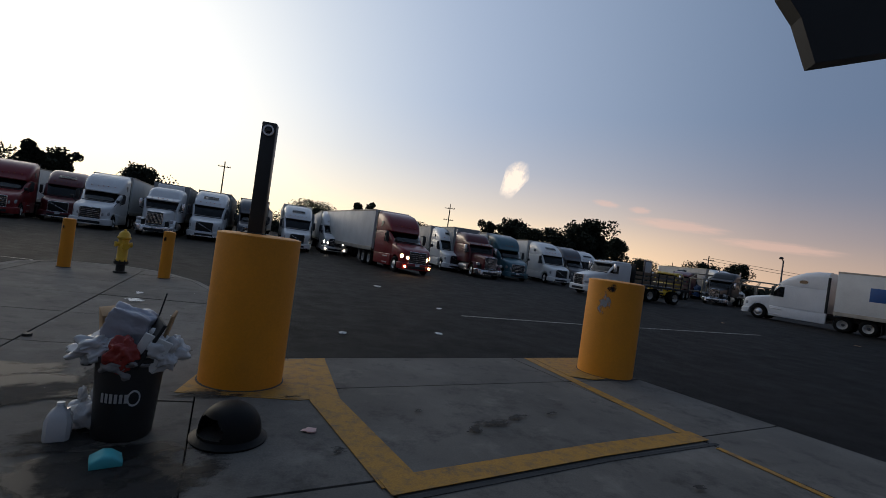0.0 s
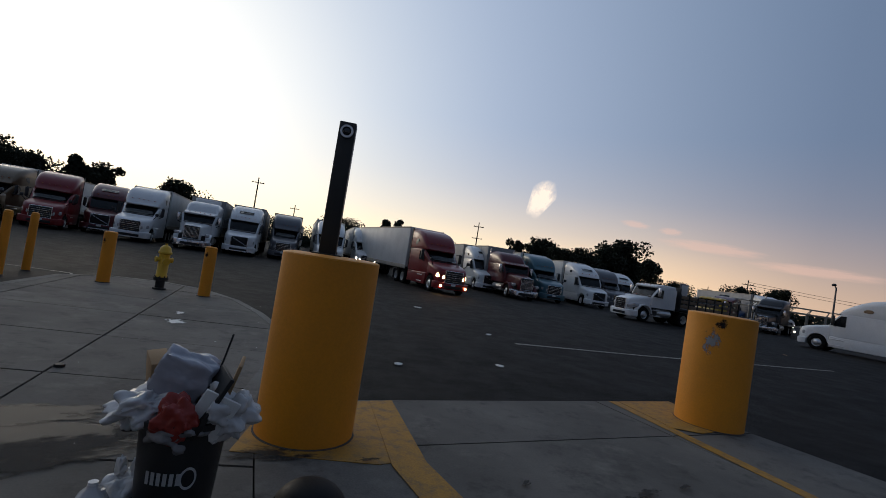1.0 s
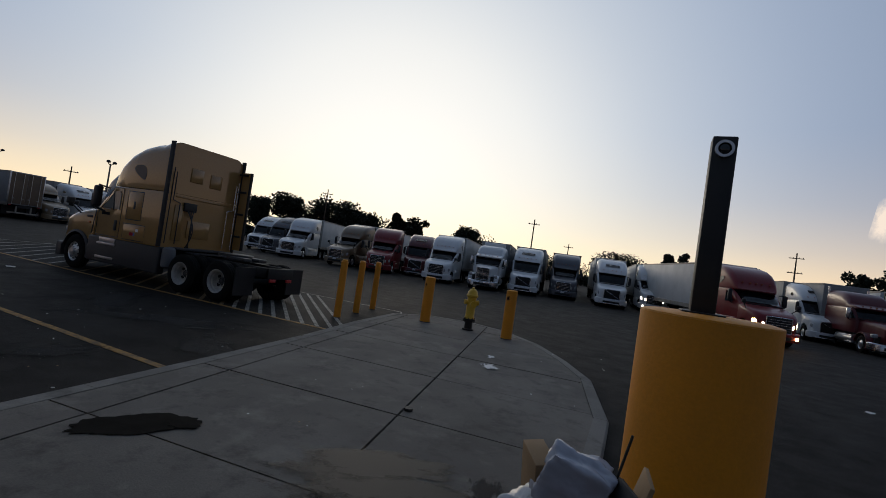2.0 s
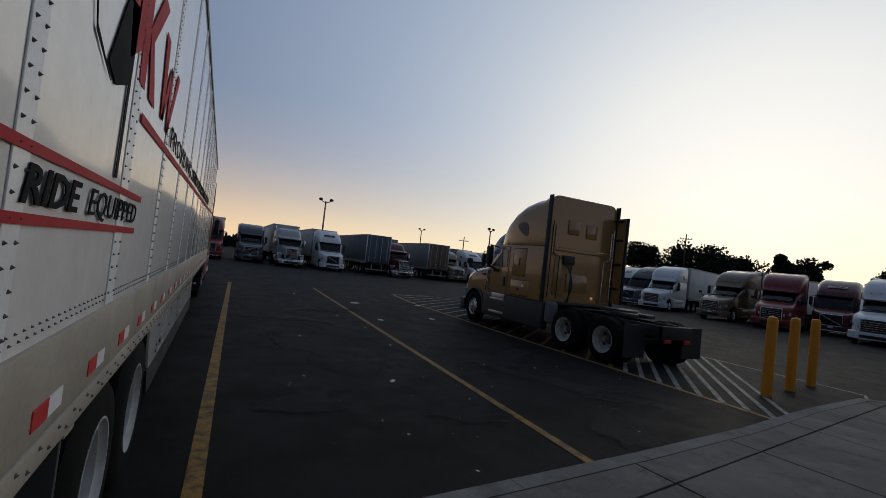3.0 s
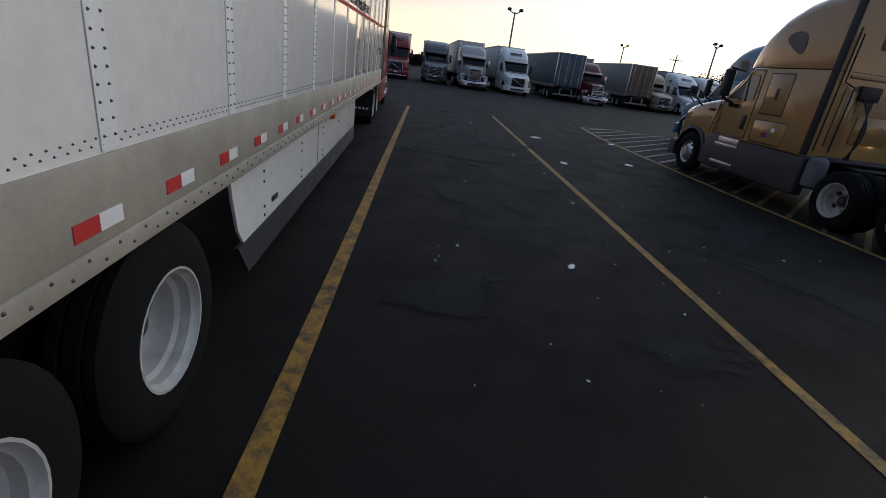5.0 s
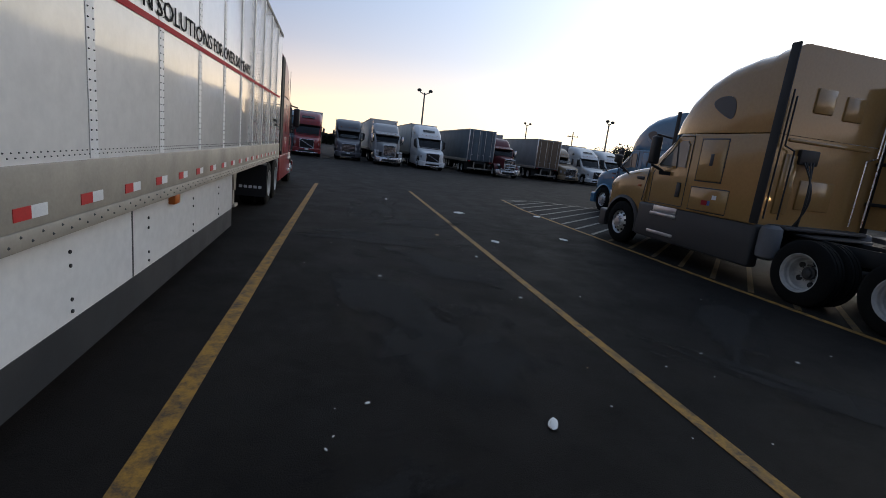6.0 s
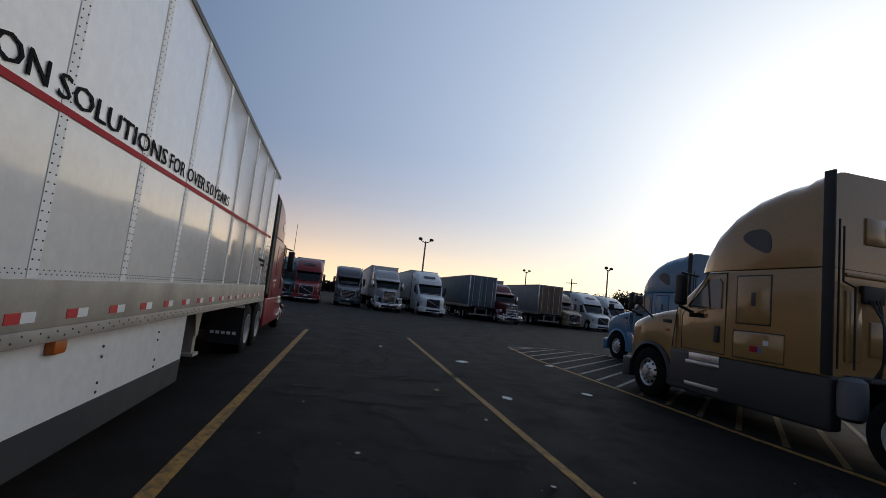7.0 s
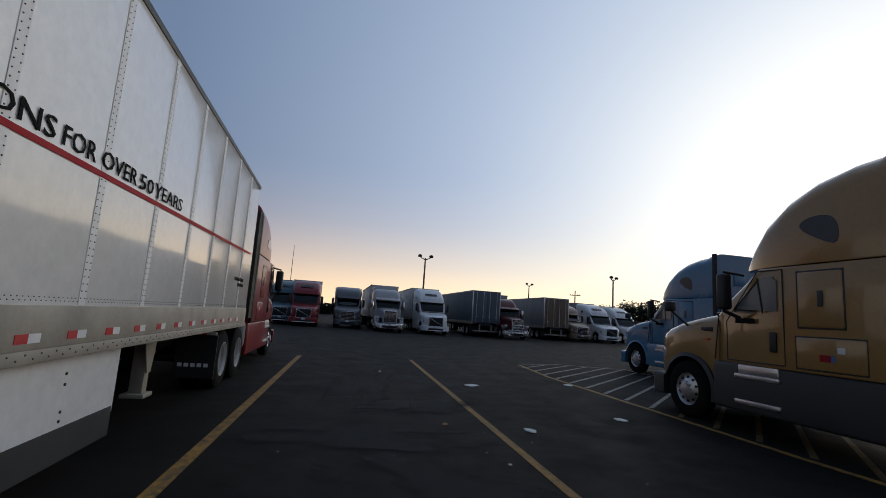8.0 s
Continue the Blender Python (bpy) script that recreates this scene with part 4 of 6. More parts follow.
    for s in (1, -1):
        part("frame_rail", box(bmesh.new(), -end, -0.4, *sorted((s * 0.38, s * 0.46)), 0.72, 0.98, 0.01), CHASSIS, t)
        wheel(t, -ax, s * 1.03, s, front=True, fine=fine)
        for a in (a1, a2):
            wheel(t, -a, s * 1.06, s, dual=True, fine=fine)
        part("mudflap", box(bmesh.new(), -a2 - 0.66, -a2 - 0.63, *sorted((s * 0.6, s * 1.22)), 0.24, 0.95), CHASSIS, t)
    part("underside", box(bmesh.new(), -L, -0.5, -0.85, 0.85, 0.5, 1.09), CHASSIS, t)
    if chassis:
        b = bmesh.new()
        cyl(b, (-a1 - 0.6, 0, 1.1), (-a1 - 0.6, 0, 1.17), 0.46, seg=28)
        box(b, -a1 - 1.35, -a1 - 0.7, -0.42, -0.12, 1.03, 1.12, 0.02)
        box(b, -a1 - 1.35, -a1 - 0.7, 0.12, 0.42, 1.03, 1.12, 0.02)
        part("fifth_wheel", b, GREY_SKIRT if fine else CHASSIS, t)
        part("cross_member", box(bmesh.new(), -end - 0.02, -end + 0.08, -0.46, 0.46, 0.7, 0.98, 0.01), CHASSIS, t)
        for s in (1, -1):
            part("tail_lamp", box(bmesh.new(), -end - 0.05, -end, *sorted((s * 0.2, s * 0.4)), 0.62, 0.7, 0.01), TAPE_RED, t)
        for a in (a1, a2):
            part("axle", cyl(bmesh.new(), (-a, -1.0, 0.5), (-a, 1.0, 0.5), 0.09, seg=12), CHASSIS, t)
        if fine:
            part("deck_plate", box(bmesh.new(), -a1 + 0.3, -a1 + 0.75, -0.6, 0.6, 0.99, 1.02, 0.005), GREY_SKIRT, t)
    return t


# ---- trailers ----
def trailer(m, skin, label, length=14.6, top=4.08, width=2.58, doors=None, skirts=False, reefer=False, ribs=False, group="parked trailers"):
    """A box trailer with its front wall at x = 0, reaching back along -x."""
    t = thing("semi_trailer", m, label, "trailer", group)
    w = width / 2
    part("body", box(bmesh.new(), -length, 0, -w, w, 1.22, top, 0.025), skin, t)
    for s in (1, -1):
        part("bottom_rail", box(bmesh.new(), -length - 0.01, 0.01, *sorted((s * (w - 0.03), s * (w + 0.012))), 1.08, 1.34, 0.008), RAIL_WHITE, t)
        part("top_rail", box(bmesh.new(), -length - 0.01, 0.01, *sorted((s * (w - 0.03), s * (w + 0.012))), top - 0.1, top + 0.012, 0.008), RAIL_WHITE if not ribs else ALU, t)
        for a in (length - 1.6, length - 2.84):
            wheel(t, -a, s * (w - 0.16), s, dual=True)
        leg = part("landing_leg", box(bmesh.new(), -2.75, -2.6, *sorted((s * 0.75, s * 0.9)), 0.3, 1.1, 0.01), CHASSIS, t)
        part("foot", box(bmesh.new(), -2.85, -2.5, *sorted((s * 0.68, s * 0.97)), 0.26, 0.31, 0.01), CHASSIS, leg)
        part("mudflap", box(bmesh.new(), -length + 0.75, -length + 0.78, *sorted((s * 0.55, s * (w - 0.03))), 0.3, 1.05), CHASSIS, t)
        if skirts:
            part("side_skirt", box(bmesh.new(), -length + 4.0, -4.2, *sorted((s * (w - 0.06), s * (w - 0.03))), 0.35, 1.1), skin, t)
    if ribs:
        b = bmesh.new()
        for i in range(int(length / 0.6)):
            for s in (1, -1):
                box(b, -0.35 - i * 0.6, -0.29 - i * 0.6, *sorted((s * w, s * (w + 0.02))), 1.34, top - 0.1)
        part("side_post", b, skin, t)
    part("underframe", box(bmesh.new(), -length, -0.3, -0.5, 0.5, 0.95, 1.2), CHASSIS, t)
    part("bogie", box(bmesh.new(), -length + 0.9, -length + 3.6, -0.55, 0.55, 0.45, 0.98, 0.02), CHASSIS, t)
    dm = doors or skin
    for s in (1, -1):
        d = part("rear_door", box(bmesh.new(), -length - 0.035, -length, *sorted((s * 0.012, s * (w - 0.06))), 1.3, top - 0.1, 0.012), dm, t)
        b = bmesh.new()
        for y in (0.3, 0.95):
            cyl(b, (-length - 0.06, s * y, 1.25), (-length - 0.06, s * y, top - 0.12), 0.018, seg=8)
            box(b, -length - 0.09, -length - 0.04, *sorted((s * (y - 0.14), s * (y + 0.03))), 1.75, 1.79)
        part("lock_rod", b, ALU, d)
        part("corner_post", box(bmesh.new(), -length - 0.03, -length + 0.08, *sorted((s * (w - 0.06), s * (w + 0.014))), 1.1, top, 0.01), ALU, t)
        part("underride_post", box(bmesh.new(), -length - 0.02, -length + 0.08, *sorted((s * 0.5, s * 0.6)), 0.5, 1.1), RAIL_WHITE, t)
        part("tail_lamp", box(bmesh.new(), -length - 0.045, -length, *sorted((s * 0.95, s * 1.15)), 1.13, 1.2, 0.01), TAPE_RED, t)
    part("underride_bar", box(bmesh.new(), -length - 0.03, -length + 0.08, -1.15, 1.15, 0.45, 0.57, 0.01), RAIL_WHITE, t)
    if reefer:
        u = part("cooling_unit", box(bmesh.new(), 0, 0.45, -0.95, 0.95, 2.2, top - 0.1, 0.08, 3), TRAILER_WHITE, t)
        part("unit_grille", box(bmesh.new(), 0.44, 0.47, -0.7, 0.7, 2.4, 2.9, 0.02), CHASSIS, u)
    return t


# ---- the white trailer beside the walk, with its red tractor ----
def white_trailer():
    x0, x1, yf, top = -3.35, -20.2, 1.86, 4.08
    t = thing("semi_trailer", pose(0, 0, 0), "long white riveted box trailer with red stripes and black lettering", "trailer", "large rigs")
    yb = yf - 2.58
    part("body", box(bmesh.new(), x1, x0, yb, yf, 1.2, top, 0.02), TRAILER_WHITE, t)
    for s, y in ((1, yf), (-1, yb)):
        rail = part("bottom_rail", box(bmesh.new(), x1 - 0.01, x0 + 0.01, *sorted((y - s * 0.03, y + s * 0.014)), 1.13, 1.415, 0.008), RAIL_WHITE, t, "scuffed off-white lower rail")
        part("rail_lip", box(bmesh.new(), x1 - 0.01, x0 + 0.01, *sorted((y - s * 0.06, y + s * 0.02)), 1.04, 1.13, 0.01), RAIL_WHITE, rail)
        part("top_rail", box(bmesh.new(), x1 - 0.012, x0 + 0.012, *sorted((y - s * 0.05, y + s * 0.012)), top - 0.06, top + 0.012, 0.008), BLACK_METAL, t, "thin dark top rail")
    y = yf
    # panel seams and rivets
    seams = [-5.5 - 1.14 * i for i in range(13)]
    for k, sx in enumerate([-4.36] + seams):
        w = 0.075 if k == 1 else 0.05
        part("panel_seam", box(bmesh.new(), sx - w, sx + w, y, y + 0.005, 1.42, top - 0.06, 0.002, 1), SEAM, t)
    b = bmesh.new()

    def rivet(px, pz, r, depth=0.009):
        d = y + depth
        c = b.verts.new((px, d + r * 0.45, pz))
        ring = [b.verts.new((px + r * math.cos(a * 1.0472), d - 0.008, pz + r * math.sin(a * 1.0472))) for a in range(6)]
        for i in range(6):
            b.faces.new((c, ring[i], ring[(i + 1) % 6]))

    for k, sx in enumerate([-4.36] + seams):
        w = 0.052 if k == 1 else 0.03
        for i in range(48):
            rivet(sx - w, 1.47 + i * 0.054, 0.0095)
            rivet(sx + w, 1.47 + i * 0.054, 0.0095)
    i = 0
    while x0 - 0.06 - i * 0.055 > x1 + 0.1:
        px = x0 - 0.06 - i * 0.055
        rivet(px, 1.445, 0.0075, 0.004)
        rivet(px - 0.0275, 1.468, 0.0075, 0.004)
        i += 1
    for i in range(int((x0 - x1) / 0.17)):
        px = x0 - 0.1 - i * 0.17
        rivet(px, 1.075, 0.013, 0.023)
        rivet(px - 0.085, 1.105, 0.013, 0.023)
    tagged(part("rivets", b, RIVET, t), kind="stuff")
    # reflective tape
    for i in range(27):
        px = -4.06 - i * 0.58
        b0 = box(bmesh.new(), px - 0.13, px, y + 0.014, y + 0.0175, 1.175, 1.235)
        part("tape", b0, TAPE_RED, t, "red reflective tape")
        part("tape", box(bmesh.new(), px - 0.26, px - 0.13, y + 0.014, y + 0.0175, 1.175, 1.235), TAPE_WHITE, t, "white reflective tape")
    # stripes
    yy = y + 0.006
    for xa, xb, za, zb in ((-3.4, -5.94, 1.89, 1.917), (-3.4, -5.85, 1.727, 1.754)):
        part("red_stripe", box(bmesh.new(), xb, xa, yy, yy + 0.003, za, zb), RED_STRIPE, t)
    part("red_stripe", box(bmesh.new(), -14.3, 0, 0, 0.003, -0.022, 0.022), RED_STRIPE, t).matrix_basis = Matrix.Translation((-5.65, yy, 2.27)) @ Matrix.Rotation(0.02, 4, "Y")
    face = pose(0, 0, 0, 90, 0, 180)
    for word, xa, wide in (("AIR", -3.95, 0.28), ("RIDE", -4.36, 0.46), ("EQUIPPED", -4.92, 0.9)):
        letters("lettering", word, wide, 0.09, Matrix.Translation((xa, yy + 0.003, 1.778)) @ face, BLACK_DECAL, t, "black slanted lettering", 0.2, 0.02)
    for word, xa, xb in (("PROVIDING", -6.8, -8.95), ("DISTRIBUTION", -9.15, -10.98), ("SOLUTIONS", -11.08, -12.78), ("FOR", -12.86, -13.3), ("OVER", -13.4, -14.05), ("50", -14.11, -14.43), ("YEARS", -14.49, -15.33)):
        letters("lettering", word, xa - xb, 0.14, Matrix.Translation((xa, yy + 0.003, 2.325 + 0.02 * (-5.65 - xa))) @ Matrix.Rotation(0.02, 4, "Y") @ face, BLACK_DECAL, t, "black lettering along the stripe", 0.0, 0.003)
    for z, xa, xb in ((1.93, -18.7, -19.6), (1.83, -19.0, -19.6)):
        b = bmesh.new()
        for i in range(int((xa - xb) / 0.07)):
            box(b, xa - i * 0.07 - 0.05, xa - i * 0.07, yy, yy + 0.003, z, z + 0.06)
        part("small_lettering_bars", b, BLACK_DECAL, t)
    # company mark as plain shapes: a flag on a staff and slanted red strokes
    def decal(name, pts, material, label=""):
        b = bmesh.new()
        lo = [b.verts.new((px, yy, pz)) for px, pz in pts]
        hi = [b.verts.new((px, yy + 0.003, pz)) for px, pz in pts]
        b.faces.new(hi)
        for i in range(len(pts)):
            b.faces.new((lo[i], lo[(i + 1) % len(pts)], hi[(i + 1) % len(pts)], hi[i]))
        part(name, b, material, t, label, 0)

    decal("flag_staff", [(-5.26, 1.94), (-5.30, 1.94), (-5.34, 3.05), (-5.31, 3.05)], BLACK_DECAL)
    decal("flag_panel", [(-4.94, 2.29), (-5.08, 2.25), (-5.28, 2.31), (-5.30, 2.63), (-5.12, 2.60)], BLACK_DECAL)
    decal("flag_outline", [(-4.64, 2.63), (-4.76, 2.34), (-5.00, 2.24), (-4.76, 2.32), (-4.62, 2.63)], BLACK_DECAL)
    decal("red_stroke", [(-5.00, 3.00), (-5.24, 2.41), (-5.48, 2.53), (-5.34, 3.05)], RED_STRIPE)
    decal("red_stroke", [(-5.40, 2.96), (-5.48, 2.39), (-5.62, 2.39), (-5.58, 2.96)], RED_STRIPE)
    decal("red_stroke", [(-5.60, 2.67), (-5.88, 2.96), (-6.06, 2.96), (-5.72, 2.65), (-5.96, 2.39), (-5.77, 2.39)], RED_STRIPE)
    decal("red_stroke", [(-6.10, 2.86), (-6.22, 2.41), (-6.33, 2.41), (-6.25, 2.86)], RED_STRIPE)
    decal("red_stroke", [(-6.22, 2.41), (-6.44, 2.77), (-6.52, 2.77), (-6.33, 2.41)], RED_STRIPE)
    decal("red_stroke", [(-6.44, 2.77), (-6.50, 2.39), (-6.60, 2.39), (-6.54, 2.77)], RED_STRIPE)
    decal("red_stroke", [(-6.50, 2.39), (-6.80, 2.84), (-6.92, 2.84), (-6.60, 2.39)], RED_STRIPE)
    # skirt
    b = bmesh.new()
    prof = [(-7.9, 1.04), (-7.94, 0.85), (-8.02, 0.62), (-8.16, 0.45), (-14.5, 0.45), (-14.5, 1.04)]
    ys = yf - 0.07
    hi, lo = [b.verts.new((px, ys, pz)) for px, pz in prof], [b.verts.new((px, ys - 0.02, pz)) for px, pz in prof]
    b.faces.new(hi)
    b.faces.new(lo[::-1])
    for i in range(len(prof)):
        b.faces.new((lo[i], lo[(i + 1) % len(prof)], hi[(i + 1) % len(prof)], hi[i]))
    sk = part("side_skirt", b, TRAILER_WHITE, t, "white aerodynamic side skirt")
    b = bmesh.new()
    prof = [(-8.0, 0.5), (-8.2, 0.24), (-14.48, 0.24), (-14.48, 0.5)]
    hi, lo = [b.verts.new((px, ys + 0.004, pz)) for px, pz in prof], [b.verts.new((px, ys - 0.026, pz)) for px, pz in prof]
    b.faces.new(hi)
    b.faces.new(lo[::-1])
    for i in range(4):
        b.faces.new((lo[i], lo[(i + 1) % 4], hi[(i + 1) % 4], hi[i]))
    part("rubber_edge", b, GREY_SKIRT, sk, "dark grey flexible lower edge")
    b = bmesh.new()
    for px in (-8.6, -9.9, -11.1, -12.4, -13.6):
        for dz in (0.55, 0.62, 0.82, 0.9):
            cyl(b, (px, ys, dz), (px, ys + 0.008, dz), 0.012, seg=6)
    tagged(part("skirt_bolts", b, BLACK_METAL, sk), kind="stuff")
    part("skirt_latch", box(bmesh.new(), -8.95, -8.8, ys, ys + 0.015, 0.6, 0.64, 0.004), BLACK_METAL, sk)
    part("skirt_joint", box(bmesh.new(), -10.79, -10.77, ys - 0.002, ys + 0.003, 0.5, 1.03), RIVET, sk)
    # running gear
    for s, yw in ((1, yf - 0.16), (-1, yb + 0.16)):
        for xw in (-5.86, -6.99):
            wheel(t, xw, yw, s, dual=True, fine=True)
        f = part("mudflap", box(bmesh.new(), -5.2, -5.17, *sorted((yw + s * 0.13, yw - s * 0.5)), 0.28, 1.0, 0.005), FLAP_RUBBER, t, "black rubber mudflap")
        if s > 0:
            b = lathe(bmesh.new(), [(0.13, -0.004), (0.16, -0.004), (0.16, 0.004), (0.13, 0.004)], 24)
            ring = part("flap_mark", b, WHITE_DECAL, f)
            ring.matrix_basis = Matrix.Translation((-5.163, yw - 0.19, 0.66)) @ pose(0, 0, 0, 0, 90, 0) @ Matrix.Diagonal((0.6, 1, 1, 1))
            b = bmesh.new()
            for i in range(7):
                box(b, -5.169, -5.165, yw - 0.4 + i * 0.062, yw - 0.355 + i * 0.062, 0.4, 0.46)
            part("flap_bars", b, WHITE_DECAL, f)
        part("flap_bracket", box(bmesh.new(), -5.26, -5.14, *sorted((yw + s * 0.15, yw - s * 0.5)), 0.97, 1.06, 0.01), RAIL_WHITE, t)
        lg = part("landing_leg", box(bmesh.new(), -16.05, -15.9, *sorted((yw - s * 0.15, yw - s * 0.3)), 0.35, 1.1, 0.01), RAIL_WHITE, t)
        part("foot", box(bmesh.new(), -16.12, -15.82, *sorted((yw - s * 0.1, yw - s * 0.36)), 0.31, 0.36, 0.01), RAIL_WHITE, lg)
        b = bmesh.new()
        lo = [(-15.7, 1.1), (-16.15, 1.1), (-16.03, 0.6), (-15.92, 0.6)]
        va, vb = [b.verts.new((px, yw - s * 0.13, pz)) for px, pz in lo], [b.verts.new((px, yw - s * 0.145, pz)) for px, pz in lo]
        b.faces.new(va)
        b.faces.new(vb[::-1])
        for i in range(4):
            b.faces.new((va[i], va[(i + 1) % 4], vb[(i + 1) % 4], vb[i]))
        part("gusset_plate", b, RAIL_WHITE, lg)
    part("side_lamp", box(bmesh.new(), -11.75, -11.6, yf - 0.1, yf - 0.01, 0.94, 1.04, 0.02), LAMP_AMBER, t)
    for xw in (-5.86, -6.99):
        part("axle", cyl(bmesh.new(), (xw, yb + 0.3, 0.5), (xw, yf - 0.3, 0.5), 0.08, seg=12), CHASSIS, t)
    part("bogie", box(bmesh.new(), -8.0, -5.0, yb + 0.7, yf - 0.7, 0.6, 1.0, 0.02), CHASSIS, t)
    part("underframe", box(bmesh.new(), x1 + 0.3, x0 - 0.2, yb + 0.3, yf - 0.3, 1.0, 1.2), CHASSIS, t)
    part("rear_frame", box(bmesh.new(), x0 - 0.02, x0 + 0.06, yb, yf, 1.05, top, 0.01), RAIL_WHITE, t)


white_trailer()
RED = paint("red_paint", (0.2, 0.007, 0.01))
DARK_RED = paint("dark_red_paint", (0.11, 0.01, 0.014))
GOLD = simple("gold_paint", (0.37, 0.214, 0.074), 0.16, 0, 0.05, 0.9, 0, 0.6, 0.06, 0.5)
BLUE = paint("steel_blue_paint", (0.09, 0.23, 0.36), 0.2, 0.1)
WHITE = paint("white_paint", (0.74, 0.74, 0.73))
SILVER = paint("silver_paint", (0.4, 0.4, 0.4))
GREY = paint("grey_paint", (0.1, 0.1, 0.11))
TEAL = paint("teal_paint", (0.05, 0.13, 0.16))
BROWN = paint("bronze_paint", (0.2, 0.14, 0.08))
BLACK = paint("black_paint", (0.014, 0.014, 0.015))
YELLOW = paint("yellow_cab_paint", (0.6, 0.38, 0.02))
BLUE2 = paint("deep_blue_paint", (0.03, 0.09, 0.22))
BOX_WHITE = simple("box_white", (0.62, 0.62, 0.6), 0.5, 0, 0.25, 0.8)
BOX_GREY = simple("box_grey", (0.3, 0.3, 0.3), 0.5, 0, 0.35, 0.8)
BOX_TEAL = simple("box_slate", (0.1, 0.14, 0.17), 0.6, 0, 0.5, 0.8)
BOX_BROWN = simple("box_brown", (0.2, 0.14, 0.09), 0.7, 0, 0.5, 1.5)

red_unit = tractor(pose(-26.4, 0.62, 0, 0, 0, 180), RED, "red road tractor with a tall sleeper coupled to the white trailer", "slope", fine=True, group="large rigs", extender=CHASSIS)
tractor(pose(-18.43, 11.4, 0, 0, 0, 180), GOLD, "gold-brown sleeper tractor with dark grey skirts, parked without a trailer", "aero", fine=True, skirt=GREY_SKIRT, group="large rigs")
tractor(pose(-26.1, 15.65, 0, 0, 0, 180), BLUE, "steel blue sleeper tractor parked beside the gold one", "aero", fine=True, group="large rigs", height=0.92)


ra = STYLES["slope"]["cab"] + 2.32
b = bmesh.new()
for i in range(5):
    box(b, -ra - 0.666, -ra - 0.661, -1.12 + i * 0.1, -1.05 + i * 0.1, 0.42, 0.48)
part("flap_bars", b, WHITE_DECAL, red_unit)
for k in range(4):
    part("flap_tape", box(bmesh.new(), -ra - 0.69, -ra - 0.63, -1.2 + k * 0.15, -1.05 + k * 0.15, 0.95, 1.0, 0.004), TAPE_RED if k % 2 else TAPE_WHITE, red_unit)


def rig(x, y, yaw, body, words, style="aero", box_mat=None, gap=0.45, length=14.6, **kw):
    """A tractor, and behind it a trailer where box_mat is given."""
    opts = {k: kw.pop(k) for k in ("reefer", "ribs", "top", "skirts") if k in kw}
    m = pose(x, y, 0, 0, 0, yaw)
    tractor(m, body, words, style, **kw)
    if box_mat:
        names = {"box_white": "white", "box_grey": "grey", "box_slate": "slate blue", "box_brown": "brown"}
        trailer(m @ pose(-STYLES[style]["cab"] - gap, 0, 0), box_mat, "%s box trailer parked behind its tractor" % names[box_mat.name], length, **opts)


# north row, facing the walkway
rig(-26.5, 35.7, -82, BROWN, "bronze sleeper tractor in the parked row", "aero", BOX_WHITE)
rig(-22.0, 35.4, -70, RED, "red sleeper tractor in the parked row", "aero", None)
rig(-20.5, 39.4, -70, DARK_RED, "dark red sleeper tractor in the parked row", "slope", None)
rig(-16.6, 35.5, -78, WHITE, "white sleeper tractor with chrome grille, parked", "aero", BOX_WHITE)
rig(-12.9, 36.1, -79, WHITE, "white long-nose tractor with stacked roof, parked", "long", BOX_GREY, reefer=True)
rig(-10.3, 38.5, -80, WHITE, "white aerodynamic tractor with black grille, parked", "slope", BOX_GREY)
rig(-7.7, 42.1, -81, GREY, "dark grey sleeper tractor in the parked row", "aero", BOX_BROWN)
rig(-3.7, 40.7, -82, WHITE, "white tractor with slanted grille bar, parked", "slope", BOX_WHITE)
rig(-0.6, 43.8, -84, WHITE, "white sleeper tractor with headlights on", "aero", BOX_WHITE, lit=1)
rig(4.8, 29.4, -74, RED, "red sleeper tractor with glowing headlights, pulling out", "aero", BOX_WHITE, lit=2, length=14.0)
rig(10.1, 40.6, -86, WHITE, "white tractor with slanted grille bar, parked", "slope", BOX_GREY)
rig(11.8, 36.0, -84, DARK_RED, "dark red long-nose tractor with chrome bumper", "long", BOX_GREY, stacks=True)
rig(15.3, 38.9, -86, TEAL, "dark teal sleeper tractor in the parked row", "aero", BOX_WHITE)
rig(20.5, 41.0, -88, WHITE, "white tractor with slanted grille bar, parked", "slope", BOX_WHITE)
rig(25.5, 46.3, -90, GREY, "grey sleeper tractor in the parked row", "aero", BOX_WHITE)
rig(29.4, 49.8, -90, WHITE, "white sleeper tractor in the parked row", "slope", BOX_WHITE)
rig(46.2, 46.9, -104, WHITE, "white tractor with headlights on, far across the yard", "aero", BOX_GREY, lit=1)
rig(31.9, 31.5, 116, WHITE, "white sleeper tractor pulling a white trailer", "slope", None)
big = trailer(pose(31.9, 31.5, 0, 0, 0, 116) @ pose(-5.75, 0, 0), BOX_WHITE, "white box trailer with large blue marks", 15.5, skirts=True)
BLUE_MARK = simple("blue_mark", (0.02, 0.09, 0.28), 0.4)
at_x = -1.75
for w, h in ((0.95, 0.9), (0.55, 0.62), (0.16, 0.95), (0.9, 0.62), (0.55, 0.62), (0.4, 0.62), (0.35, 0.9)):
    part("blue_block", box(bmesh.new(), at_x - w, at_x, 1.291, 1.298, 2.3, 2.3 + h, 0.003), BLUE_MARK, big)
    at_x -= w + 0.13
bed_truck = tractor(pose(17.6, 32.4, 0, 0, 0, 192), WHITE, "white day-cab truck with a dark stake bed", "day")
bx = -STYLES["day"]["cab"] - 0.35
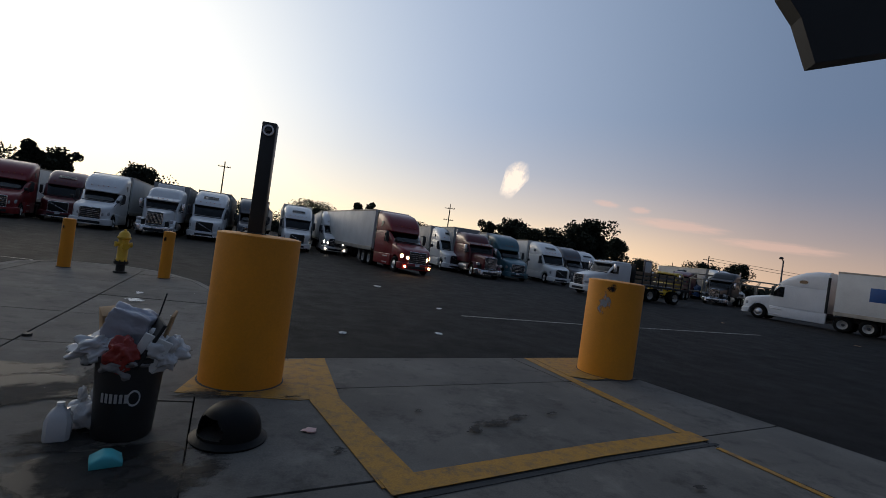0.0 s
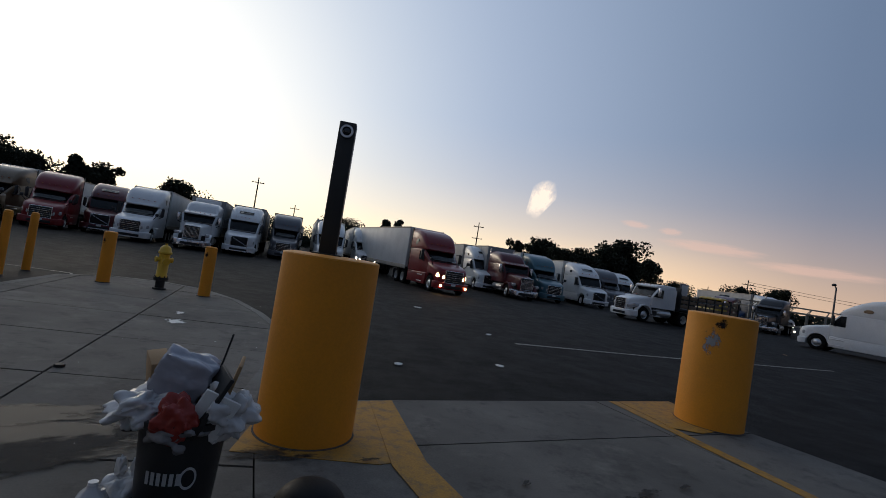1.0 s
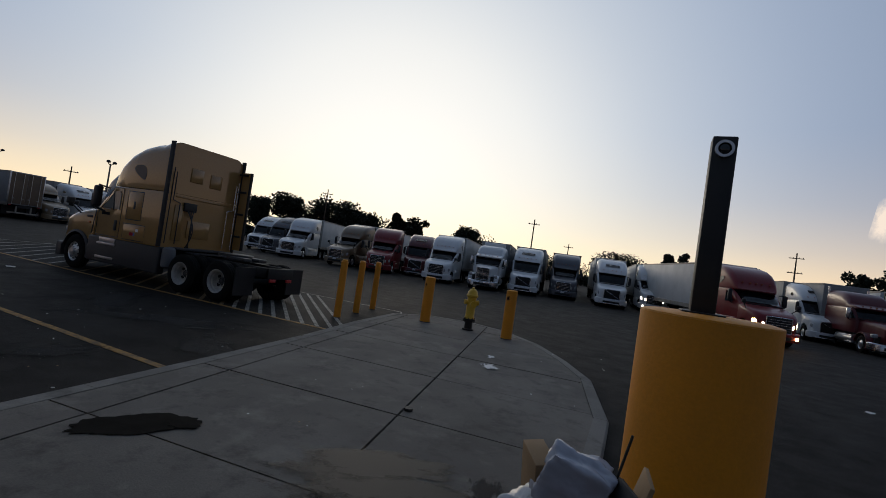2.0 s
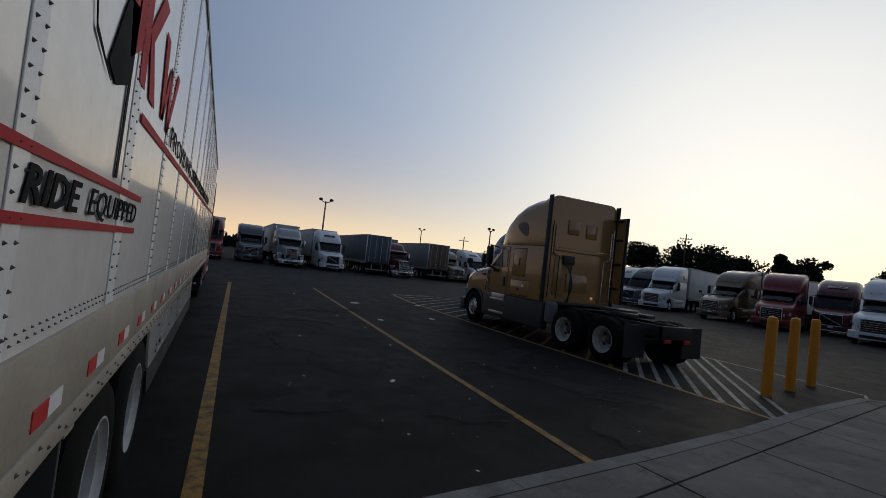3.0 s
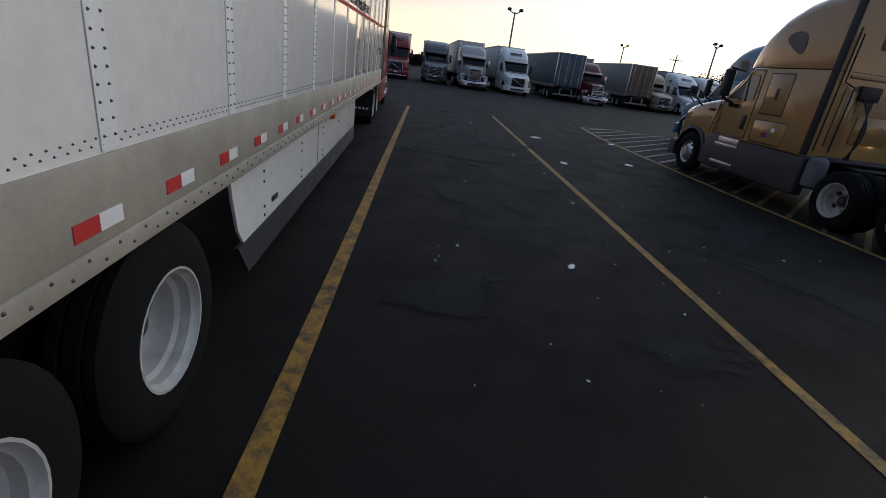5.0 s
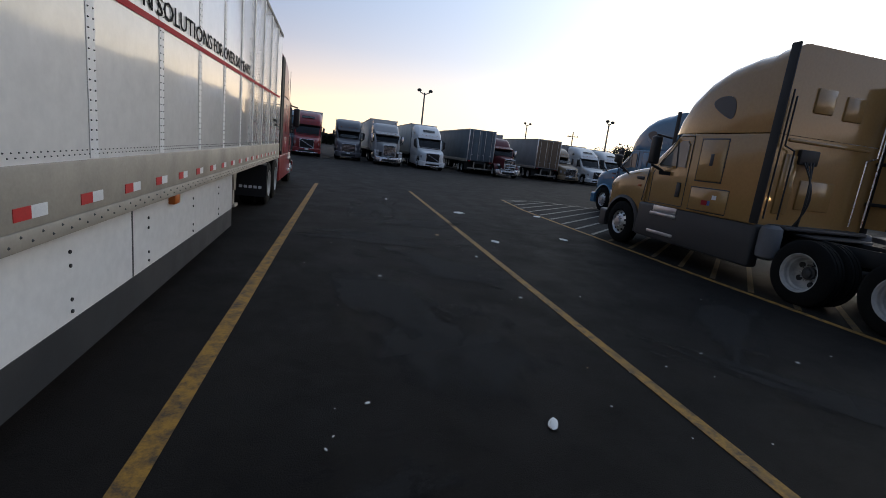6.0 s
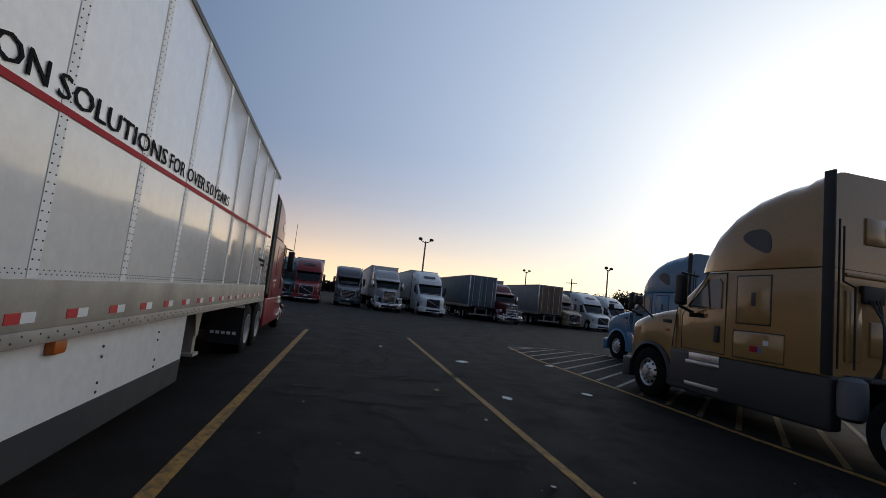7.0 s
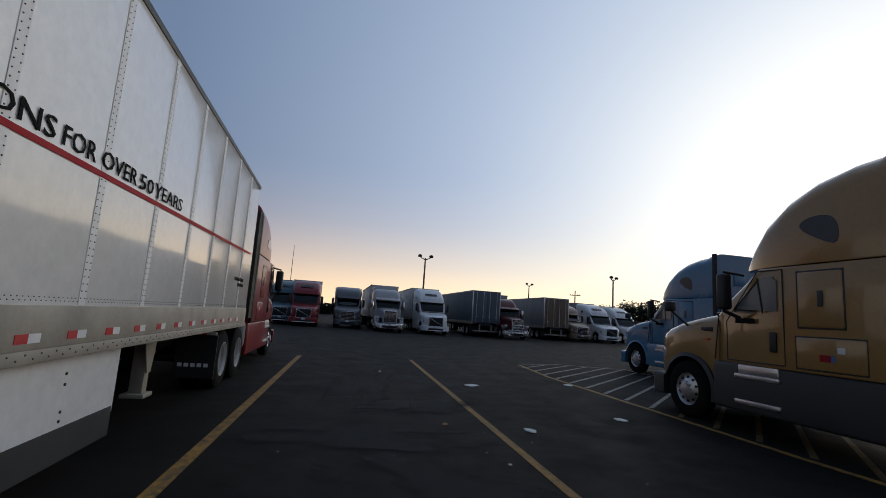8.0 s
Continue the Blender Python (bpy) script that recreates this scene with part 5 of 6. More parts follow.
part("bed_deck", box(bmesh.new(), bx - 6.2, bx, -1.25, 1.25, 1.12, 1.28, 0.02), CHASSIS, bed_truck)
part("headboard", box(bmesh.new(), bx - 0.06, bx, -1.25, 1.25, 1.28, 2.75, 0.02), CHASSIS, bed_truck)
for s in (1, -1):
    for k in range(8):
        part("stake", box(bmesh.new(), bx - 0.12 - k * 0.86, bx - 0.04 - k * 0.86, *sorted((s * 1.2, s * 1.27)), 1.28, 2.35, 0.01), CHASSIS, bed_truck)
    for k in range(3):
        part("side_board", box(bmesh.new(), bx - 6.2, bx - 0.02, *sorted((s * 1.17, s * 1.2)), 1.36 + k * 0.34, 1.58 + k * 0.34, 0.008), BOX_BROWN, bed_truck)
    wheel(bed_truck, bx - 4.7, s * 1.1, s, dual=True)


def car_carrier(m):
    """An empty two-deck carrier trailer of white rails."""
    t = thing("car_carrier", m, "empty white two-deck car carrier trailer across the yard", "trailer", "parked trailers")
    for z in (1.0, 2.5):
        for s in (1, -1):
            part("deck_rail", box(bmesh.new(), -11, 0, *sorted((s * 1.1, s * 1.28)), z, z + 0.16, 0.02), RAIL_WHITE, t)
        for k in range(12):
            part("deck_plate", box(bmesh.new(), -0.6 - k * 0.9, -k * 0.9, -1.1, 1.1, z + 0.04, z + 0.09), CHASSIS if z < 2 else RAIL_WHITE, t)
    for s in (1, -1):
        for k in range(6):
            part("post", box(bmesh.new(), -0.2 - k * 2.1, -0.05 - k * 2.1, *sorted((s * 1.14, s * 1.26)), 1.16, 2.5, 0.015), RAIL_WHITE, t)
            part("brace", cyl(bmesh.new(), (-0.2 - k * 2.1, s * 1.2, 2.66), (-0.9 - k * 2.0, s * 1.2, 3.15), 0.05, seg=6), RAIL_WHITE, t)
        part("hand_rail", cyl(bmesh.new(), (0, s * 1.2, 3.15), (-11, s * 1.2, 3.15), 0.05, seg=8), RAIL_WHITE, t)
        for a in (8.2, 9.4):
            wheel(t, -a, s * 1.05, s, dual=True)


car_carrier(pose(40.4, 47.2, 0, 0, 0, 172))
rig(32.4, 43.0, 215, YELLOW, "yellow day-cab truck in the yard", "day", None)
rig(40.9, 51.6, 215, DARK_RED, "dark red tractor far across the yard", "slope", None, height=0.5)
rig(44.9, 53.5, 215, BLUE2, "deep blue tractor far across the yard", "slope", None, height=0.5)
rig(39.0, 42.8, 215, BLACK, "black long-nose tractor far across the yard", "long", None, stacks=True)
# further north-west, seen behind the gold tractor
rig(-31.8, 35.6, -70, WHITE, "white sleeper tractor in the parked row", "aero", BOX_WHITE)
rig(-35.9, 37.3, -76, GREY, "dark grey tractor in the parked row", "slope", BOX_GREY)
rig(-41.1, 40.6, -70, WHITE, "white tractor with slanted grille bar, parked", "slope", BOX_WHITE)
# west row, facing the bays
rig(-52.0, -0.9, 0, TEAL, "teal tractor at the end of the west row", "slope", BOX_TEAL)
rig(-50.1, 1.2, 2, RED, "red tractor with slanted grille bar, parked", "slope", BOX_WHITE)
rig(-51.2, 4.8, 0, GREY, "dark grey tractor with low roof, parked", "aero", None, height=0.8)
rig(-47.9, 8.1, 0, SILVER, "silver long-nose tractor with tall sleeper", "long", BOX_WHITE, stacks=True)
rig(-48.3, 12.0, 0, WHITE, "white tractor with slanted grille bar, parked", "slope", BOX_WHITE)
trailer(pose(-64.7, 16.9, 0, 0, 0, 180), BOX_TEAL, "slate blue box trailer with its doors to the bays", 14.6)
rig(-48.2, 19.2, 0, DARK_RED, "dark red tractor with chrome bull bar", "long", BOX_GREY, guard=True)
trailer(pose(-66.9, 24.8, 0, 0, 0, 180), BOX_GREY, "grey box trailer with weathered brown doors", 14.6, doors=BOX_BROWN)
rig(-52.0, 27.5, 3, BROWN, "bronze sleeper tractor in the west row", "aero", None, height=0.75)
rig(-52.3, 30.9, 0, WHITE, "white tractor with slanted grille bar, parked", "slope", BOX_GREY)
rig(-55.2, 35.7, 0, WHITE, "white sleeper tractor in the west row", "slope", BOX_WHITE)


# a second row of box trailers standing behind the first
for i in range(11):
    trailer(pose(-42 + i * 7.6, 66 + 2 * math.sin(i * 2.1), 0, 0, 0, -84), (BOX_GREY, BOX_WHITE, BOX_BROWN, BOX_TEAL)[(i * 3) % 4], "box trailer standing in the second row", 13.6)


# ---- bollards and hydrant ----
def bollard(x, y, r, h, label, group, base=0.15, dome=0.02, marks=()):
    ob = thing("bollard", pose(x, y, 0), label, "bollard", group)
    part("shaft", lathe(bmesh.new(), [(r * 0.9, base), (r, base), (r, h - dome - 0.012), (r * 0.9, h - dome - 0.012)], 40), BOLLARD_YELLOW, ob, "", 35)
    part("top", lathe(bmesh.new(), [(r, h - dome - 0.011), (r - 0.003, h - dome - 0.002), (r - 0.008, h - dome), (r * 0.85, h - dome * 0.4), (r * 0.5, h - 0.004), (0, h)], 40), BOLLARD_YELLOW, ob, "", 35)
    part("foot_seal", lathe(bmesh.new(), [(r, base), (r + 0.02, base), (r + 0.014, base + 0.012), (r, base + 0.016)], 40), DIRT, ob)
    return ob


big_l = bollard(-0.87, 5.27, 0.43, 1.75, "thick yellow concrete-filled bollard with a dark post on top", "thick bollards")
big_r = bollard(4.62, 7.05, 0.45, 1.74, "thick yellow bollard with scraped grey paint", "thick bollards")
SCRAPE = stain_material("scraped_metal", (0.3, 0.3, 0.29), 0.6, 0.9)
SCUFF = stain_material("black_scuff", (0.02, 0.018, 0.015), 0.8, 0.9)


def on_shaft(owner, r, turn, z, wide, tall, material, name, label):
    """A worn patch bent round a bollard's shaft."""
    b = bmesh.new()
    bmesh.ops.create_grid(b, x_segments=8, y_segments=4, size=1)
    for v in b.verts:
        v.co = Vector((v.co.x, -(math.sqrt(max(0.0, 1 - (v.co.x * wide / r) ** 2)) - 1) * -r / tall, v.co.y))
        v.co.y = -v.co.y
    ob = part(name, b, material, owner, label)
    ob.matrix_basis = pose(0, 0, 0, 0, 0, turn) @ Matrix.Translation((0, -r - 0.002, z)) @ Matrix.Diagonal((wide, tall, tall, 1))


on_shaft(big_r, 0.45, -52, 1.35, 0.16, 0.26, SCRAPE, "scrape", "scraped bare grey patch")
on_shaft(big_r, 0.45, -40, 1.62, 0.1, 0.12, SCUFF, "scuff", "black rubbed scuff")
for x, y, h in ((-6.55, 13.05, 1.36), (-4.28, 13.0, 1.36)):
    post = bollard(x, y, 0.135, h, "yellow steel bollard beside the fire hydrant", "hydrant bollards")
    on_shaft(post, 0.135, -20, h - 0.22, 0.07, 0.1, SCUFF, "scuff", "black rubbed scuff")
for x, y in ((-8.4, 11.7), (-8.7, 13.0), (-9.0, 14.35)):
    bollard(x, y, 0.09, 1.5, "slim yellow steel bollard in the hatched area", "slim bollards", 0.0, 0.06)
camera_post = thing("post", pose(-0.92, 5.25, 0), "black square post with a round glass eye at its top", "post")
part("column", box(bmesh.new(), -0.075, 0.075, -0.075, 0.075, 1.745, 2.95, 0.01), BLACK_METAL, camera_post)
part("eye_ring", lathe(bmesh.new(), [(0.04, -0.1), (0.058, -0.1), (0.058, -0.07), (0.04, -0.07)], 24, "y", (0, 0, 2.86)), ALU, camera_post)
part("glass_eye", lathe(bmesh.new(), [(0, -0.105), (0.03, -0.095), (0.042, -0.075)], 20, "y", (0, 0, 2.86)), GLASS, camera_post)
part("foot_plate", box(bmesh.new(), -0.13, 0.13, -0.13, 0.13, 1.742, 1.757, 0.003), BLACK_METAL, camera_post)


def hydrant():
    t = thing("fire_hydrant", pose(-5.35, 13.15, 0.15, 0, 0, 10), "yellow fire hydrant on a black flanged foot", "fire hydrant")
    part("foot", lathe(bmesh.new(), [(0, 0), (0.15, 0), (0.15, 0.04), (0.1, 0.05), (0.1, 0.22), (0.16, 0.23), (0.16, 0.3), (0, 0.3)], 24), CHASSIS, t, "black flanged foot")
    b = bmesh.new()
    for i in range(8):
        a = i * math.pi / 4
        cyl(b, (0.135 * math.cos(a), 0.135 * math.sin(a), 0.21), (0.135 * math.cos(a), 0.135 * math.sin(a), 0.33), 0.014, seg=6)
    tagged(part("flange_bolts", b, CHASSIS, t), kind="stuff")
    part("barrel", lathe(bmesh.new(), [(0, 0.3), (0.13, 0.3), (0.13, 0.34), (0.115, 0.36), (0.115, 0.85), (0.15, 0.87), (0.15, 0.91), (0.13, 0.93), (0.12, 1.0), (0.07, 1.06), (0.03, 1.07), (0.03, 1.11), (0, 1.11)], 28), HYDRANT_YELLOW, t)
    for k, (a, r, z) in enumerate(((-60, 0.075, 0.68), (30, 0.055, 0.72), (210, 0.055, 0.72))):
        c, s = math.cos(radians(a)), math.sin(radians(a))
        n = part("nozzle", cyl(bmesh.new(), (0.08 * c, 0.08 * s, z), (0.16 * c, 0.16 * s, z), r, seg=18), HYDRANT_YELLOW, t)
        part("cap", cyl(bmesh.new(), (0.16 * c, 0.16 * s, z), (0.19 * c, 0.19 * s, z), r + 0.012, seg=8), HYDRANT_YELLOW, n)


hydrant()


# ---- rubbish bin and litter round it ----
def crumple(bm, c, size, seed, amount=0.35, sub=2, boxy=0.0):
    """A lump with folds; boxy squares it off."""
    rnd = random.Random(seed)
    r = bmesh.ops.create_icosphere(bm, subdivisions=sub, radius=1)
    off = Vector((rnd.uniform(0, 50), rnd.uniform(0, 50), rnd.uniform(0, 50)))
    for v in r["verts"]:
        u = v.co.copy()
        if boxy:
            u = u.lerp(u / max(abs(u.x), abs(u.y), abs(u.z)) * 0.82, boxy)
        k = 1 + amount * noise.noise(v.co * 1.9 + off) + amount * 0.4 * abs(noise.noise(v.co * 3.6 + off)) - amount * 0.22 * abs(noise.noise(v.co * 7 + off))
        v.co = Vector((u.x * size[0] * k, u.y * size[1] * k, u.z * size[2] * k)) + Vector(c)
    return bm


def film_plastic(name, color, alpha=0.75):
    m, n, l, b = nodes_of(name)
    b.inputs["Base Color"].default_value, b.inputs["Roughness"].default_value = (*color, 1), 0.25
    b.inputs["Transmission Weight"].default_value = 1 - alpha
    return m


FILM = film_plastic("clear_film", (0.42, 0.42, 0.46), 0.9)
BAG = film_plastic("white_bag", (0.62, 0.61, 0.6), 0.9)
CARD = simple("brown_card", (0.32, 0.2, 0.1), 0.8, 0, 0.2, 8)
RED_BAG = simple("red_snack_bag", (0.3, 0.03, 0.02), 0.3, 0, 0.1, 9)
TURQ = simple("turquoise_card", (0.06, 0.42, 0.45), 0.5, 0, 0.2, 9)
PEACH = simple("pinkish_paper", (0.7, 0.45, 0.4), 0.7, 0, 0.2, 20)


def bin_full():
    t = thing("rubbish_bin", pose(-1.42, 3.78, 0.153, 0, 0, 12), "round black plastic rubbish bin heaped over with rubbish", "rubbish bin")
    prof = [(0, 0), (0.185, 0), (0.195, 0.02), (0.215, 0.4), (0.228, 0.58), (0.25, 0.585), (0.255, 0.62), (0.238, 0.625), (0.224, 0.6), (0.19, 0.05), (0, 0.05)]
    part("drum", lathe(bmesh.new(), prof, 40), BLACK_PLASTIC, t)
    for s in (1, -1):
        part("handle", box(bmesh.new(), *sorted((s * 0.23, s * 0.3)), -0.08, 0.08, 0.52, 0.6, 0.015), BLACK_PLASTIC, t)
    # the maker's mark as plain pale bars on the drum's face
    b = bmesh.new()
    for i in range(6):
        a0 = radians(-128 + i * 8.5)
        a1 = a0 + radians(5.5)
        z0, z1 = 0.29 + i * 0.001, 0.36
        lo = [(0.2125 * math.cos(a), 0.2125 * math.sin(a), z0) for a in (a0, a1)]
        hi = [(0.2155 * math.cos(a), 0.2155 * math.sin(a), z1) for a in (a0, a1)]
        b.faces.new([b.verts.new(p) for p in (lo[0], lo[1], hi[1], hi[0])])
    bmesh.ops.solidify(b, geom=b.faces[:], thickness=-0.003)
    part("mark_bars", b, WHITE_DECAL, t)
    b = bmesh.new()
    rows = []
    for i in range(25):
        u = 2 * math.pi * i / 24
        a = radians(-70) + 0.2 * math.cos(u)
        z = 0.33 + 0.06 * math.sin(u)
        a2, z2 = radians(-70) + 0.15 * math.cos(u), 0.33 + 0.045 * math.sin(u)
        rows.append([(0.2155 * math.cos(a), 0.2155 * math.sin(a), z), (0.2155 * math.cos(a2), 0.2155 * math.sin(a2), z2)])
    loft(b, rows, closed=False)
    bmesh.ops.solidify(b, geom=b.faces[:], thickness=-0.003)
    part("mark_ring", b, WHITE_DECAL, t)
    return t


bin_full()


def litter(name, label, build, material, m):
    ob = tagged(part(name, build, material, smooth=75), label, "litter", "litter round the bin")
    ob.matrix_basis = m
    return ob


BX, BY, BZ = -1.42, 3.78, 0.153
litter("plastic_package", "wrapped package in crinkled clear film on the heap", crumple(bmesh.new(), (0, 0, 0), (0.17, 0.11, 0.15), 3, 0.2, 5, 0.85), FILM, pose(BX - 0.05, BY + 0.0, BZ + 0.82, 10, 20, 10))
litter("white_bag", "crumpled white plastic bag hanging over the bin rim", crumple(bmesh.new(), (0, 0, 0), (0.13, 0.11, 0.12), 5, 0.6, 5), BAG, pose(BX + 0.24, BY - 0.06, BZ + 0.66, 0, 30, 0))
litter("white_bag", "torn white plastic bag hanging over the bin rim", crumple(bmesh.new(), (0, 0, 0), (0.16, 0.12, 0.09), 8, 0.7, 5), BAG, pose(BX - 0.2, BY - 0.08, BZ + 0.66, 0, -20, 20))
litter("snack_bag", "crumpled red snack bag on the heap", crumple(bmesh.new(), (0, 0, 0), (0.1, 0.06, 0.12), 11, 0.5, 5), RED_BAG, pose(BX - 0.0, BY - 0.21, BZ + 0.64, 0, 10, 0))
litter("carton", "torn brown carton stuck in the heap", box(bmesh.new(), -0.05, 0.05, -0.1, 0.1, -0.16, 0.16, 0.004), CARD, pose(BX - 0.2, BY + 0.05, BZ + 0.75, 10, -8, 30))
litter("carton", "torn brown carton stuck in the heap", box(bmesh.new(), -0.01, 0.01, -0.09, 0.09, -0.2, 0.2, 0.003), CARD, pose(BX + 0.2, BY + 0.02, BZ + 0.74, 6, 14, 10))
litter("carton", "dark flattened carton in the heap", box(bmesh.new(), -0.012, 0.012, -0.12, 0.12, -0.18, 0.18, 0.003), CHASSIS, pose(BX + 0.13, BY - 0.1, BZ + 0.72, 5, 24, 30))
litter("magazine", "folded printed paper in the heap", box(bmesh.new(), -0.1, 0.1, -0.008, 0.008, -0.13, 0.13, 0.003), PAPER, pose(BX + 0.17, BY - 0.16, BZ + 0.66, 12, 24, 15))
litter("drinking_straw", "thin dark stick poking out of the heap", cyl(bmesh.new(), (0, 0, -0.15), (0.02, 0, 0.2), 0.006, seg=6), CHASSIS, pose(BX + 0.12, BY + 0.04, BZ + 0.88, 0, 8, 0))
b = crumple(bmesh.new(), (0, 0, 0.0), (0.21, 0.21, 0.12), 17, 0.5, 5)
litter("refuse", "mixed dark rubbish filling the bin", b, simple("mixed_rubbish", (0.25, 0.24, 0.24), 0.7, 0, 0.6, 12), pose(BX, BY, BZ + 0.56))
jug = thing("milk_jug", pose(-1.77, 3.62, 0.153, 0, 0, 20), "translucent white plastic milk jug on the concrete", "jug")
part("bottle", loft(bmesh.new(), [[(hw * cx, hw * cy, z) for cx, cy in ((1, -0.7), (1, 0.7), (0.7, 1), (-0.7, 1), (-1, 0.7), (-1, -0.7), (-0.7, -1), (0.7, -1))] for z, hw in ((0, 0.07), (0.02, 0.078), (0.15, 0.078), (0.2, 0.055), (0.235, 0.025), (0.25, 0.022))]), BAG, jug)
part("cap", cyl(bmesh.new(), (0, 0, 0.248), (0, 0, 0.265), 0.024, seg=16), WHITE_DECAL, jug)
part("grip", cyl(bmesh.new(), (0.07, 0, 0.1), (0.045, 0, 0.22), 0.014, seg=8), BAG, jug)
b = crumple(bmesh.new(), (0, 0, 0.12), (0.12, 0.1, 0.12), 23, 0.4, 5)
for s in (-1, 1):
    crumple(b, (0.04 * s, 0, 0.27), (0.03, 0.02, 0.06), 24 + s, 0.5, 4)
litter("shopping_bag", "tied white plastic shopping bag on the concrete", b, BAG, pose(-1.69, 3.82, 0.14))
b = bmesh.new()
loft(b, [rounded(x, 0.075, 0.0, z, 0.02, 0.01, 2) for x, z in ((-0.09, 0.05), (-0.02, 0.085), (0.03, 0.08), (0.09, 0.04))])
litter("food_box", "crushed turquoise carton on the concrete", b, TURQ, pose(-1.31, 3.28, 0.153, 0, 0, 25))
BIN_BLACK = simple("bin_lid_black", (0.008, 0.008, 0.008), 0.5, 0, 0.04, 4, 0.1, spec=0.15)
dome = thing("bin_lid", pose(-0.66, 3.78, 0.153), "black domed bin lid lying on the concrete", "bin lid")
prof = [(0.275, 0.0), (0.28, 0.012), (0.245, 0.03), (0.23, 0.04)] + [(0.23 * math.cos(radians(a)) ** 0.8, 0.06 + 0.215 * math.sin(radians(a))) for a in range(0, 90, 5)] + [(0, 0.275)]
b = lathe(bmesh.new(), prof, 80)
cut = [f for f in b.faces if f.calc_center_median().z > 0.05 and f.calc_center_median().z < 0.235 and math.hypot((f.calc_center_median().x + 0.12) * 1.0, (f.calc_center_median().z - 0.1) * 1.1) < 0.115 and f.calc_center_median().y < 0]
bmesh.ops.delete(b, geom=cut, context="FACES")
bmesh.ops.solidify(b, geom=b.faces[:], thickness=0.006)
part("dome", b, BIN_BLACK, dome)
litter("paper_scrap", "small pinkish paper scrap on the concrete", crumple(bmesh.new(), (0, 0, 0.01), (0.06, 0.05, 0.012), 31, 0.5, 2), PEACH, pose(-0.05, 3.98, 0.153))

# scraps blown over the yard
rnd = random.Random(7)
spots = [(0.24, 9.0, 0.09), (2.33, 9.96, 0.1), (1.6, 19.0, 0.15), (3.2, 14.2, 0.1), (-9.47, 4.71, 0.07), (-9.78, 3.51, 0.035), (-20.06, 6.9, 0.17), (-15.9, 6.57, 0.11), (-16.74, 8.56, 0.12), (-20.74, 9.69, 0.14), (-5.9, 3.6, 0.05),
         (-6.6, 4.5, 0.04), (-7.5, 4.2, 0.03), (-7.9, 5.0, 0.03), (-5.2, 3.4, 0.03), (-5.6, 4.9, 0.04), (-8.6, 5.5, 0.03), (-10.6, 6.9, 0.04), (-7.2, 7.1, 0.05), (-6.9, 8.0, 0.03), (-12.2, 5.6, 0.05), (-12.9, 3.9, 0.05),
         (-14.4, 5.7, 0.05), (-16.2, 5.4, 0.06), (-22.0, 5.0, 0.06), (-10.4, 7.9, 0.04), (20.5, 21.5, 0.12), (24.5, 17.6, 0.15)]
for i in range(46):
    spots.append((rnd.uniform(-16, -6.1), rnd.uniform(2.9, 9.3), rnd.uniform(0.006, 0.016)))
for i in range(22):
    spots.append((rnd.uniform(-5.2, -1.8), rnd.uniform(3, 13), rnd.uniform(0.008, 0.02)))
for i, (x, y, s) in enumerate(spots):
    s *= 0.6 if 0.025 < s < 0.055 else 1
    z = 0.003 if not (-5.3 < x < -1 and y < 14) else 0.156
    ob = tagged(part("paper_scrap", crumple(bmesh.new(), (0, 0, s * (0.15 if s < 0.1 else 0.08)), (s, s * rnd.uniform(0.4, 0.8), s * (0.2 if s < 0.1 else 0.09)), 100 + i, 0.45, 4 if s > 0.08 else 2 if s > 0.03 else 1), PAPER if rnd.random() < 0.8 else CARD), "small crumpled white paper scrap on the ground", "litter", "blown litter")
    ob.matrix_basis = pose(x, y, z, 0, 0, rnd.uniform(0, 360))
cap = litter("bottle_cap", "dark round cap on the concrete", cyl(bmesh.new(), (0, 0, 0), (0, 0, 0.03), 0.05, seg=18), CHASSIS, pose(-3.5, 6.34, 0.153))


